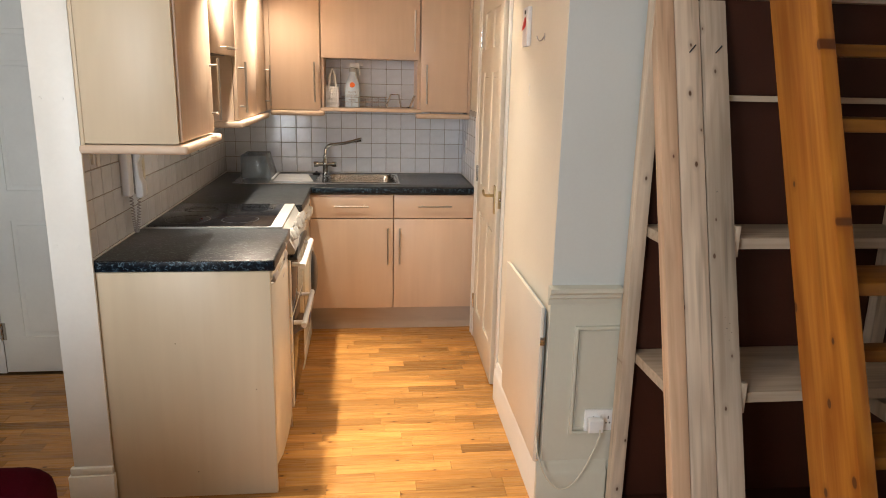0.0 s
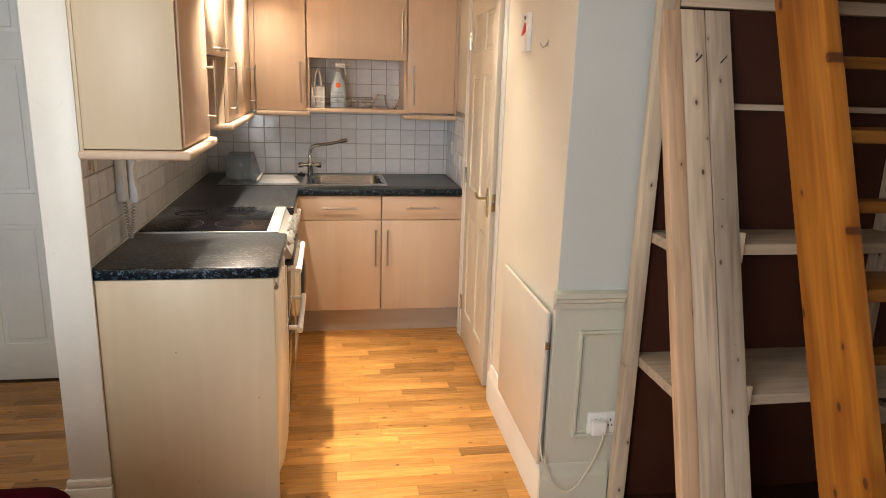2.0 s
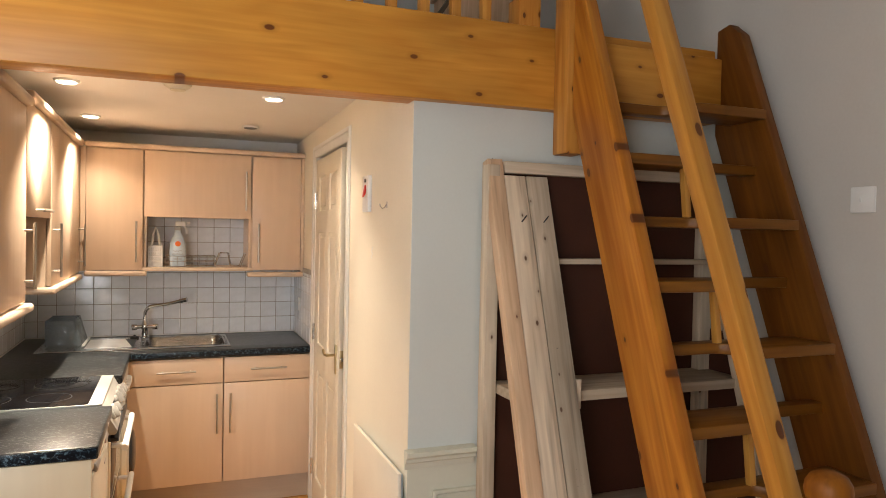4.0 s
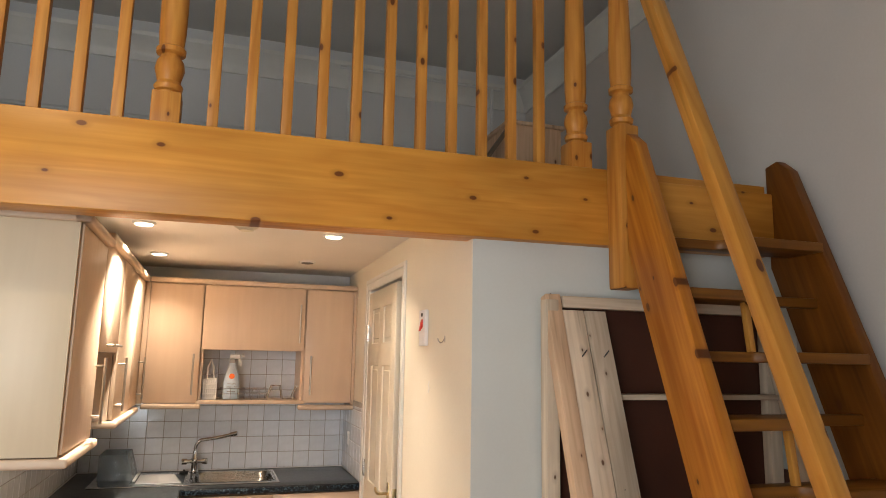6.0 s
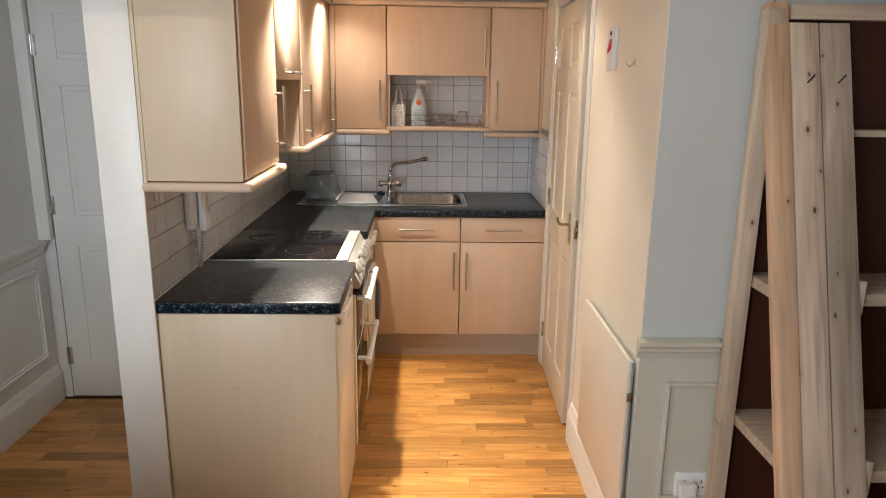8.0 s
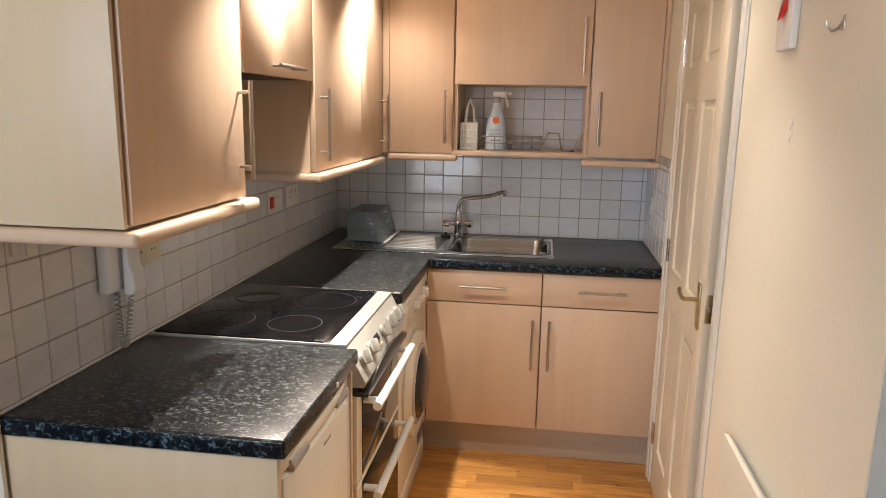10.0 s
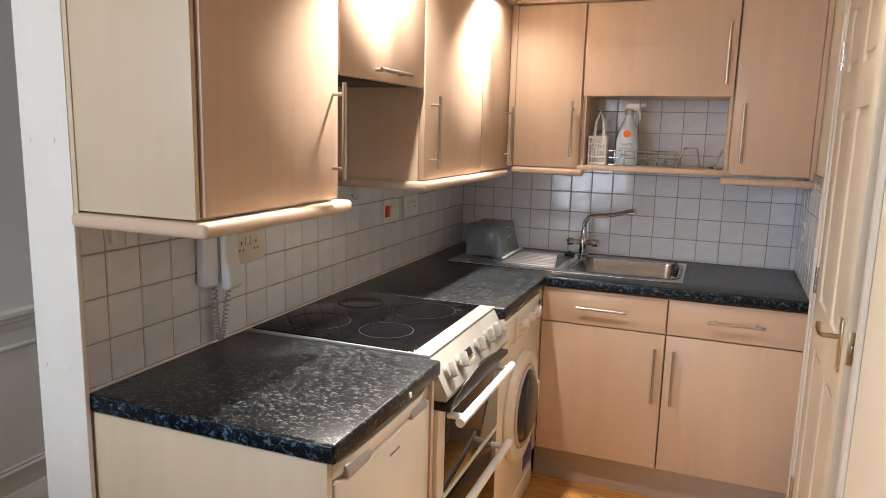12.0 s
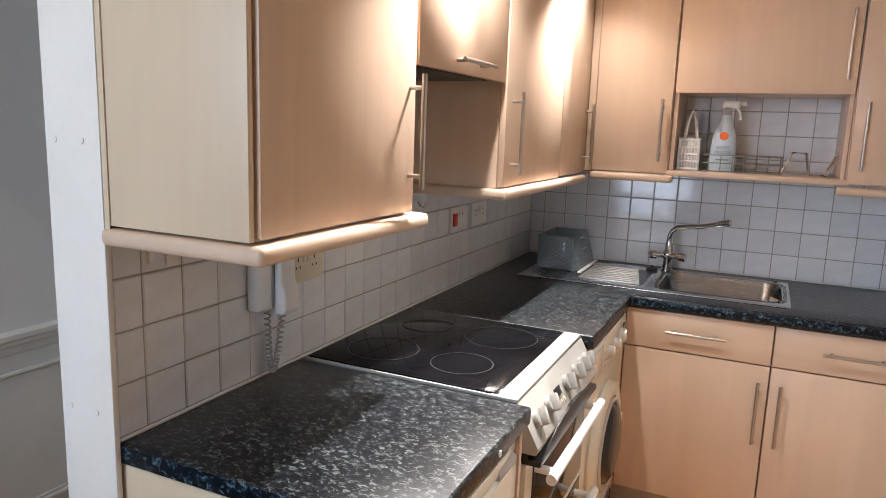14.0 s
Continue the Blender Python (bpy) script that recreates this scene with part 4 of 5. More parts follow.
def pelmet_x(x, y0, y1, z, parent, ret=None):
    """Rounded lighting pelmet under units of the side run."""
    if ret is None:
        part("pelmet", box(x - 0.055, x, y0, y1, z - 0.031, z - 0.001, 0.011, 4), MAPLE_TRIM, parent)
    else:
        part("pelmet", slab("z", z - 0.031, z - 0.001, (0.002, x), (y0, y1), [(0, x - 0.055, y0 + 0.055, 9)], bevel=0.011, segments=4), MAPLE_TRIM, parent)


ZT = 2.018
ZA = 1.99                     # the side run hangs a little lower at the front
ca = thing("wall_cabinet", 0.15, 0.25, 1.29, "tall maple wall cabinet with pale exposed side panel", "cabinet", "kitchen wall units")
part("body", slab("x", 0.001, 0.300, (0.0, 0.500), (1.29, ZA), [(0.018, 0.482, 1.308, ZA - 0.018)]), MAPLE_END, ca)
part("side_panel", box(0.001, 0.312, -0.013, -0.001, 1.292, ZA, 0.0015), MAPLE_END, ca, "pale maple side panel")
door_x(ca, 0.004, 0.494, 1.296, ZA - 0.004, 0.470, 1.46, 0.235)
pelmet_x(0.341, -0.022, 0.535, 1.289, ca, 0)
part("cornice", joined(box(-0.0, 0.345, -0.028, 0.02, ZA, ZA + 0.030, 0.009, 3), box(0.29, 0.345, -0.028, 0.50, ZA, ZA + 0.030, 0.009, 3)), MAPLE_TRIM, ca)

ch = thing("cooker_hood_unit", 0.15, 0.77, 1.62, "maple flap unit hiding the cooker hood above the hob", "cabinet", "kitchen wall units")
part("body", slab("x", 0.001, 0.300, (0.504, 1.036), (1.64, ZT), [(0.522, 1.018, 1.68, ZT - 0.018)]), MAPLE_Z, ch)
part("flap", box(0.302, 0.320, 0.506, 1.034, 1.600, ZT - 0.004, 0.002), MAPLE_Z, ch)
fl = ch.children[-1]
bar_handle(fl, (0.320, 0.77, 1.627), "y", 0.20, (1, 0, 0))
part("extractor", box(0.03, 0.298, 0.512, 1.028, 1.606, 1.64, 0.003), RUBBER, ch, "grey metal extractor underside")
part("filter", box(0.06, 0.28, 0.55, 0.99, 1.600, 1.608, 0.002), BLACK, ch)
part("cornice", box(0.29, 0.345, 0.50, 1.04, ZT, ZT + 0.030, 0.009, 3), MAPLE_TRIM, ch)

cb_ = thing("wall_cabinet", 0.15, 1.34, 1.32, "maple wall cabinet beside the cooker hood", "cabinet", "kitchen wall units")
part("body", slab("x", 0.001, 0.300, (1.042, 1.632), (1.306, ZT), [(1.060, 1.614, 1.324, ZT - 0.018)]), MAPLE_Z, cb_)
door_x(cb_, 1.046, 1.628, 1.310, ZT - 0.004, 1.098, 1.462, 0.235)
pelmet_x(0.341, 1.02, 1.974, 1.306, cb_, 0)
part("cornice", box(0.29, 0.345, 1.04, 2.0, ZT, ZT + 0.030, 0.009, 3), MAPLE_TRIM, cb_)
cc_ = thing("wall_cabinet", 0.15, 1.98, 1.32, "maple corner wall cabinet with a narrow door", "cabinet", "kitchen wall units")
part("body", box(0.001, 0.300, 1.634, 2.336, 1.310, ZT, 0), MAPLE_Z, cc_)
door_x(cc_, 1.634, 2.012, 1.314, ZT - 0.004, 1.965, 1.465, 0.235)


def door_y(parent, x0, x1, z0, z1, hx, hz, length=0.235):
    d = part("door", box(x0, x1, 2.000, 2.018, z0, z1, 0.002), MAPLE_Z, parent)
    bar_handle(d, (hx, 2.000, hz), "z", length, (0, -1, 0))


def pelmet_y(parent, x0, x1, z):
    part("pelmet", box(x0, x1, 1.979, 2.03, z - 0.031, z - 0.001, 0.011, 4), MAPLE_TRIM, parent)


ZB = 1.322
cd = thing("wall_cabinet", 0.48, 2.18, ZB, "maple wall cabinet in the corner by the sink", "cabinet", "kitchen wall units")
part("body", box(0.302, 0.648, 2.020, 2.336, ZB, ZT, 0), MAPLE_Z, cd)
door_y(cd, 0.352, 0.644, ZB + 0.004, ZT - 0.004, 0.612, 1.49)
part("corner_filler", box(0.322, 0.350, 2.002, 2.02, ZB, ZT, 0.001), MAPLE_Z, cd)
pelmet_y(cd, 0.345, 0.668, ZB)
ce = thing("wall_cabinet", 0.95, 2.18, ZB, "maple wall unit with a top door over an open tiled niche", "cabinet", "kitchen wall units")
part("body", box(0.650, 1.248, 2.020, 2.330, 1.636, ZT, 0), MAPLE_Z, ce)
part("side_board", box(0.650, 0.664, 2.020, 2.330, ZB, 1.636, 0), MAPLE_Z, ce)
part("side_board", box(1.234, 1.248, 2.020, 2.330, ZB, 1.636, 0), MAPLE_Z, ce)
door_y(ce, 0.652, 1.246, 1.634, ZT - 0.004, 1.215, 1.80)
part("shelf", box(0.640, 1.262, 2.000, 2.332, 1.318, 1.339, 0.003), MAPLE_X, ce)
cf = thing("wall_cabinet", 1.41, 2.18, ZB, "maple wall cabinet against the kitchen side wall", "cabinet", "kitchen wall units")
part("body", box(1.250, 1.550, 2.020, 2.336, ZB, ZT, 0), MAPLE_Z, cf)
door_y(cf, 1.254, 1.545, ZB + 0.004, ZT - 0.004, 1.290, 1.49)
part("filler_strip", box(1.548, 1.568, 2.004, 2.02, ZB - 0.03, ZT, 0.001), MAPLE_Z, cf)
pelmet_y(cf, 1.225, 1.568, ZB - 0.008)
part("cornice", box(0.345, 1.568, 1.975, 2.03, ZT, ZT + 0.030, 0.009, 3), MAPLE_TRIM, ce)

# ---- things in the niche ----
SH = 1.3395
br = thing("cutlery_basket", 0.705, 2.12, SH, "white plastic sink caddy with a looped handle", "caddy")
for k in range(7):
    part("slat", box(0.674 + k * 0.0115, 0.680 + k * 0.0115, 2.070, 2.073, SH, SH + 0.125, 0.0008), WHITE_PLASTIC, br)
for k in range(5):
    part("cross_slat", box(0.672, 0.752, 2.068, 2.0705, SH + 0.004 + k * 0.028, SH + 0.012 + k * 0.028, 0.0008), WHITE_PLASTIC, br)
part("shell", joined(box(0.672, 0.752, 2.115, 2.118, SH, SH + 0.128, 0.001), box(0.672, 0.675, 2.073, 2.115, SH, SH + 0.128, 0.001), box(0.749, 0.752, 2.073, 2.115, SH, SH + 0.128, 0.001), box(0.672, 0.752, 2.07, 2.118, SH, SH + 0.003, 0)), WHITE_PLASTIC, br)
part("handle", tube([(0.690, 2.112, SH + 0.12), (0.697, 2.112, SH + 0.19), (0.712, 2.112, SH + 0.232), (0.727, 2.112, SH + 0.19), (0.734, 2.112, SH + 0.12)], 0.007), WHITE_PLASTIC, br)

sb = thing("spray_bottle", 0.84, 2.11, SH, "pale spray bottle of white vinegar with white trigger head", "bottle")


def oval(profile, x, y, seg=24):
    bm = lathe([(r, z) for r, z, _ in profile], 0, 0, seg)
    for v in bm.verts:
        k = min(range(len(profile)), key=lambda i: abs(profile[i][1] - v.co.z))
        v.co.y *= profile[k][2]
        v.co.x, v.co.y = v.co.x + x, v.co.y + y
    return bm


part("bottle", oval([(0.042, SH, .7), (0.048, SH + 0.006, .7), (0.047, SH + 0.09, .7), (0.041, SH + 0.145, .7), (0.026, SH + 0.185, .8), (0.018, SH + 0.205, 1), (0.016, SH + 0.225, 1)], 0.835, 2.11), BOTTLE, sb)
part("collar", lathe([(0.019, SH + 0.218), (0.019, SH + 0.240), (0.014, SH + 0.244)], 0.835, 2.11, 16), CORD, sb, "grey screw collar")
part("trigger_head", joined(box(0.818, 0.880, 2.098, 2.122, SH + 0.242, SH + 0.272, 0.009, 3), rod((0.885, 2.11, SH + 0.262), (0.902, 2.11, SH + 0.262), 0.008, 10)), WHITE_PLASTIC, sb)
part("trigger", tube([(0.872, 2.11, SH + 0.245), (0.882, 2.11, SH + 0.225), (0.884, 2.11, SH + 0.200)], 0.006), WHITE_PLASTIC, sb)
part("round_label", rod((0.835, 2.0870, SH + 0.138), (0.835, 2.0795, SH + 0.138), 0.016, 20), ORANGE, sb, "orange round label")


def lettering(text, x, y, z, size, material, parent, name):
    cu = bpy.data.curves.new(name, "FONT")
    cu.body, cu.size, cu.align_x, cu.extrude = text, size, "CENTER", 0.0004
    tmp = new(name, cu)
    me = bpy.data.meshes.new_from_object(tmp.evaluated_get(bpy.context.evaluated_depsgraph_get()))
    bpy.data.objects.remove(tmp)
    bm = bmesh.new()
    bm.from_mesh(me)
    bpy.data.meshes.remove(me)
    bmesh.ops.transform(bm, matrix=Matrix.Translation((x, y, z)) @ Matrix.Rotation(radians(90), 4, "X"), verts=bm.verts)
    return part(name, bm, material, parent, smooth=False)


lettering("WHITE", 0.835, 2.0768, SH + 0.088, 0.016, GREY_INK, sb, "lettering")
lettering("VINEGAR", 0.835, 2.0765, SH + 0.070, 0.016, GREY_INK, sb, "lettering")
part("small_print", box(0.812, 0.858, 2.0760, 2.0790, SH + 0.045, SH + 0.050, 0), GREY_INK, sb)

wr = thing("wire_rack", 1.0, 2.12, SH, "chrome wire caddy rack on the niche shelf", "rack")
for z in (SH + 0.004, SH + 0.035, SH + 0.065):
    part("hoop", tube([(0.77, 2.065, z), (1.05, 2.065, z), (1.05, 2.20, z), (0.77, 2.20, z), (0.77, 2.065, z)], 0.0022, 6), CHROME, wr)
for k in range(7):
    x = 0.79 + k * 0.042
    part("wire", tube([(x, 2.063, SH + 0.067), (x, 2.063, SH + 0.002), (x, 2.202, SH + 0.002), (x, 2.202, SH + 0.067)], 0.0015, 6), CHROME, wr)
wr2 = thing("soap_rack", 1.14, 2.12, SH, "small bent chrome wire soap rack", "rack")
for dy in (0, 0.09):
    part("side", tube([(1.045, 2.08 + dy, SH + 0.003), (1.075, 2.08 + dy, SH + 0.085), (1.125, 2.08 + dy, SH + 0.085), (1.14, 2.08 + dy, SH + 0.005), (1.195, 2.08 + dy, SH + 0.005), (1.225, 2.08 + dy, SH + 0.08)], 0.0035, 8), CHROME, wr2)
for x, z in ((1.075, 0.085), (1.125, 0.085), (1.17, 0.006), (1.225, 0.08)):
    part("bar", rod((x, 2.078, SH + z), (x, 2.172, SH + z), 0.003, 8), CHROME, wr2)


# ---- sockets, switches, wall fittings ----
def faceplate(name, label, category, axis, face, sign, u0, u1, z0, z1, material):
    t = thing(name, *((face, (u0 + u1) / 2, z0) if axis == "x" else ((u0 + u1) / 2, face, z0)), label, category, "sockets and switches")
    lo, hi = sorted((face + sign * 0.0005, face + sign * 0.011))
    bm = box(lo, hi, u0, u1, z0, z1, 0.003) if axis == "x" else box(u0, u1, lo, hi, z0, z1, 0.003)
    if axis == "x" and face == KX:
        t.matrix_world = SIDE @ t.matrix_world
    part("plate", bm, material, t)

    def detail(nm, du0, du1, dz0, dz1, d, mt, lb=""):
        lo2, hi2 = sorted((face + sign * 0.0105, face + sign * (0.0105 + d)))
        w, h = u1 - u0, z1 - z0
        a = (u0 + du0 * w, u0 + du1 * w)
        b = (z0 + dz0 * h, z0 + dz1 * h)
        part(nm, box(lo2, hi2, *a, *b, 0.0008) if axis == "x" else box(*a, lo2, hi2, *b, 0.0008), mt, t, lb)
    return detail


def double_socket(label, axis, face, sign, u0, u1, z0, z1, material):
    d = faceplate("double_socket", label, "socket", axis, face, sign, u0, u1, z0, z1, material)
    for s in (0.27, 0.73):
        d("slot", s - 0.018, s + 0.018, 0.60, 0.72, 0.0006, BLACK)
        d("slot", s - 0.075, s - 0.035, 0.40, 0.47, 0.0006, BLACK)
        d("slot", s + 0.035, s + 0.075, 0.40, 0.47, 0.0006, BLACK)
    for s in (0.44, 0.56):
        d("rocker", s - 0.05, s + 0.05, 0.58, 0.84, 0.004, material)


double_socket("yellowed plastic double wall socket beside the entry phone", "x", 0.0, 1, 0.470, 0.610, 1.093, 1.180, CREAM_PLASTIC)
d = faceplate("cooker_switch", "white cooker switch with a red rocker", "switch", "x", 0.0, 1, 1.385, 1.530, 1.105, 1.195, WHITE_PLASTIC)
d("rocker", 0.10, 0.34, 0.25, 0.75, 0.005, RED, "red rocker")
d("slot", 0.68, 0.72, 0.62, 0.74, 0.0006, BLACK)
d("rocker", 0.46, 0.56, 0.6, 0.85, 0.004, WHITE_PLASTIC)
double_socket("white plastic double wall socket above the worktop", "x", 0.0, 1, 1.575, 1.725, 1.110, 1.197, WHITE_PLASTIC)
d = faceplate("wall_socket", "white plastic socket on the tiled side wall", "socket", "x", KX, -1, 2.06, 2.145, 1.06, 1.145, WHITE_PLASTIC)
d("rocker", 0.3, 0.7, 0.3, 0.7, 0.004, WHITE_PLASTIC)
double_socket("white plastic double socket in the wainscot", "y", KY, -1, 1.682, 1.800, 0.298, 0.388, WHITE_PLASTIC)
d = faceplate("light_switch", "white square switch plate on the stair wall", "switch", "x", XR, -1, -0.77, -0.685, 1.66, 1.745, WHITE_PLASTIC)
d("rocker", 0.55, 0.62, 0.4, 0.6, 0.004, WHITE_PLASTIC)
isol = thing("pull_switch_box", KX, 0.40, 1.65, "tall white isolator switch with red rocker", "switch")
part("case", box(KX - 0.017, KX - 0.0005, 0.355, 0.445, 1.648, 1.795, 0.004), WHITE_PLASTIC, isol)
part("rocker", prism([(KX - 0.017, 1.724), (KX - 0.027, 1.707), (KX - 0.021, 1.737), (KX - 0.017, 1.757)], "y", 0.385, 0.415, 0.001), RED, isol, "red rocker")
part("neon", box(KX - 0.019, KX - 0.016, 0.39, 0.41, 1.768, 1.782, 0.001), BLACK, isol)
swing(isol)


def wall_hook(name, x, y, z, sx, label):
    h = thing(name, x, y, z, label, "hook")
    part("plate", box(*sorted((x, x + sx * 0.002)), y - 0.005, y + 0.005, z - 0.003, z + 0.022, 0.001), HANDLE, h)
    part("hook", tube([(x + sx * 0.002, y, z + 0.012), (x + sx * 0.009, y, z - 0.001), (x + sx * 0.018, y, z - 0.005), (x + sx * 0.026, y, z + 0.003), (x + sx * 0.028, y, z + 0.012)], 0.0022), HANDLE, h)
    if x == KX:
        swing(h)


wall_hook("wall_hook", KX, 0.132, 1.66, -1, "small bent metal hook on the cream wall")
wall_hook("tile_hook", 0.0, 1.145, 1.225, 1, "small dark metal hook on the tiles")
cl = thing("clip_under_cabinet", 0.10, 0.10, 1.21, "small white plastic tag hanging under the wall cabinet", "clip")
part("tag", box(0.0025, 0.0065, 0.115, 0.145, 1.20, 1.30, 0.002), WHITE_PLASTIC, cl)

clip = thing("cable_clip", 0.006, 0.08, 1.24, "small white plastic clip on the tiles below the cabinet", "clip")
part("clip", box(0.001, 0.011, 0.073, 0.087, 1.213, 1.272, 0.002), WHITE_PLASTIC, clip)
# entry phone with its coiled lead
ph = thing("entry_phone", 0.03, 0.41, 1.04, "white entry phone handset with a coiled grey lead", "phone")
part("base", box(0.0025, 0.034, 0.334, 0.446, 1.062, 1.262, 0.007, 3), PHONE_WHITE, ph)
part("handset", joined(prism([(0.036, 1.050), (0.058, 1.048), (0.066, 1.058), (0.064, 1.105), (0.054, 1.125), (0.052, 1.185), (0.064, 1.205), (0.066, 1.250), (0.056, 1.262), (0.036, 1.262)], "y", 0.386, 0.442, 0.006, 3)), PHONE_WHITE, ph, "curved white handset")
part("cradle_edge", box(0.034, 0.038, 0.380, 0.384, 1.066, 1.258, 0.001), CORD, ph)
coil = []
for k in range(300):
    t = k / 299
    a = t * 2 * math.pi * 34
    y = 0.412 - 0.030 * t - 0.012 * math.sin(t * math.pi)
    z = 1.056 - 0.140 * math.sin(t * math.pi)
    coil.append((0.020 + 0.022 * (1 - t) + 0.006 * math.cos(a), y + 0.006 * math.sin(a), z))
part("coiled_lead", tube(coil, 0.0022, 5), CORD, ph, "coiled grey lead")

# slim panel heater on the kitchen wall, with flex and plug
ht = thing("panel_heater", KX - 0.04, 0.24, 0.18, "slim white flat wall heater with pale metal edge", "heater")
part("panel", box(KX - 0.030, KX - 0.018, -0.160, 0.475, 0.185, 0.766, 0.002), CREAM_ENAMEL, ht)
part("edge", box(KX - 0.018, KX - 0.010, -0.155, 0.470, 0.190, 0.760, 0.001), FOIL, ht, "pale blue metal edge")
for y in (-0.05, 0.38):
    part("bracket", box(KX - 0.010, KX - 0.0005, y, y + 0.04, 0.25, 0.70, 0.001), FOIL, ht)
part("catch", box(KX - 0.028, KX - 0.012, -0.164, -0.156, 0.63, 0.66, 0.001), STEEL, ht)
flex = [(KX - 0.02, -0.159, 0.33), (KX - 0.026, -0.17, 0.28)]
for k in range(17):
    t = k / 16
    flex.append((KX - 0.03 + t * 0.222, -0.215 - 0.012 * math.sin(t * math.pi), 0.25 + 0.06 * t - 0.19 * math.sin(t * math.pi) ** 0.8 * (1 - 0.25 * t)))
flex.append((1.762, -0.21, 0.33))
part("flex", tube(flex, 0.0028, 8), CREAM_PLASTIC, ht, "white mains flex")
part("plug", box(1.722, 1.777, KY - 0.045, KY - 0.012, 0.315, 0.365, 0.006, 3), WHITE_PLASTIC, ht, "white mains plug")
swing(ht)

# ---- ceiling fittings ----
def downlight(x, y, lit):
    t = thing("downlight", x, y, KC, "recessed ceiling spotlight, " + ("lit warm white" if lit else "unlit"), "light", "kitchen spotlights")
    part("bezel", lathe([(0.047, KC - 0.006), (0.050, KC - 0.0005), (0.034, KC - 0.0005), (0.034, KC - 0.008), (0.045, KC - 0.010), (0.047, KC - 0.006)], x, y, 28, 0.0, False), WHITE_METAL, t)
    part("lamp_face", lathe([(0.036, KC - 0.006), (0.034, KC - 0.012), (0.01, KC - 0.016)], x, y, 20), GLOW if lit else RUBBER, t)


for sx, sy in SPOTS:
    downlight(sx, sy, True)
downlight(1.206, 1.707, False)
sm = thing("smoke_alarm", 0.817, 0.585, KC, "round off-white ceiling smoke alarm", "alarm")
part("base", lathe([(0.055, KC - 0.0005), (0.055, KC - 0.012), (0.050, KC - 0.028), (0.035, KC - 0.038), (0.01, KC - 0.040)], 0.817, 0.585, 28), CREAM_PLASTIC, sm)
part("grille", lathe([(0.030, KC - 0.039), (0.028, KC - 0.044), (0.01, KC - 0.045)], 0.817, 0.585, 20), CREAM_PLASTIC, sm)

# ---- loft edge: beam, balustrade, stair ----
bmz0, bmz1 = 1.998, 2.278
beam = thing("loft_beam", 1.0, -0.15, bmz0, "large lacquered pine beam carrying the loft edge", "beam")
TILT = 0.006


def lean(x):
    return TILT * (x - 1.0)


part("beam", prism([(XL, bmz0 + lean(XL)), (2.742, bmz0 + lean(2.742)), (2.742, bmz1 + lean(2.742)), (XL, bmz1 + lean(XL))], "y", -0.214, -0.1005, 0.004), PINE_X, beam)
structure("floor_loft", box(XL, XR, -0.10, YB, 2.25, 2.275, 0), PAINT_LEFT, "pale loft floor behind the balustrade")

bal = thing("balustrade", 1.0, -0.15, bmz1, "lacquered pine balustrade with slim square balusters", "railing")
BY = -0.16
part("handrail", box(XL, 2.07, BY - 0.03, BY + 0.03, 3.20, 3.25, 0.012, 3), PINE_X, bal)


def turned(x, y, z0, top, sq):
    """Newel with a square foot, then bead, vase and tapering shaft."""
    h = z0 + sq
    prof = [(0.030, h), (0.030, h + 0.008), (0.040, h + 0.012), (0.043, h + 0.026), (0.034, h + 0.040), (0.037, h + 0.055), (0.044, h + 0.080), (0.040, h + 0.105),
            (0.030, h + 0.120), (0.030, h + 0.126), (0.043, h + 0.132), (0.044, h + 0.146), (0.036, h + 0.152), (0.040, h + 0.20), (0.041, h + 0.30), (0.035, h + 0.55), (0.033, top)]
    return lathe(prof, x, y, 28)


for x in [0.403 - 0.1105 * k for k in range(12)] + [0.672 + 0.1117 * k for k in range(11)]:
    part("baluster", box(x - 0.0165, x + 0.0165, BY - 0.0165, BY + 0.0165, bmz1 + lean(x) - 0.001, 3.205, 0.002), PINE_POST, bal)
for x in (0.538, 1.94):
    nw = part("newel", box(x - 0.042, x + 0.042, BY - 0.042, BY + 0.042, bmz1 + lean(x) - 0.001, bmz1 + 0.10 + lean(x), 0.004), PINE_POST, bal, "turned pine newel post")
    part("turning", turned(x, BY, bmz1 + lean(x), 3.20, 0.10), PINE_POST, nw)

st = thing("loft_stair", 2.45, -0.7, 0, "steep lacquered pine paddle stair with alternating treads", "stair")
SX0, SX1, ST = 2.047, 2.745, 0.046    # faces of the two strings, their thickness
SLOPE = 0.382


def back_y(z):
    return -0.494 - SLOPE * (1.5 - z)


def front_y(z):
    return back_y(z) - 0.205


for nm, x0, x1, ztop, stop in (("string", SX0, SX0 + ST, 2.36, ((-0.312, 2.35), (-0.312, (-0.312 + 0.494) / SLOPE + 1.5))),
                               ("string", SX1, SX1 + ST, 2.345, ((-0.267, 2.362), (-0.267, (-0.317 + 0.494) / SLOPE + 1.5)))):
    deep = 0.05 if x0 == SX1 else 0.0     # the wall string is the wider one
    # sheared outline, then turned so the grain follows the slope
    ang = math.atan(SLOPE)
    rot = Matrix.Rotation(-ang, 4, "X")
    c = Vector((0, (back_y(1.2) + front_y(1.2)) / 2, 1.2))
    m = Matrix.Translation(c) @ rot
    inv = m.inverted()
    if x0 == SX1:
        m = Matrix.Translation((0, 0.05, 0)) @ m
    pts = [inv @ Vector((0, y, z)) for y, z in ((back_y(0) + deep, 0.0), (front_y(0), 0.0), (front_y(ztop - 0.02), ztop - 0.02), (front_y(ztop) + 0.05, ztop + 0.03), *stop)]
    part(nm, prism([(p.y, p.z) for p in pts], "x", x0, x1, 0.005), PINE_Z if x0 == SX0 else PINE_SHADED, st, m=m)
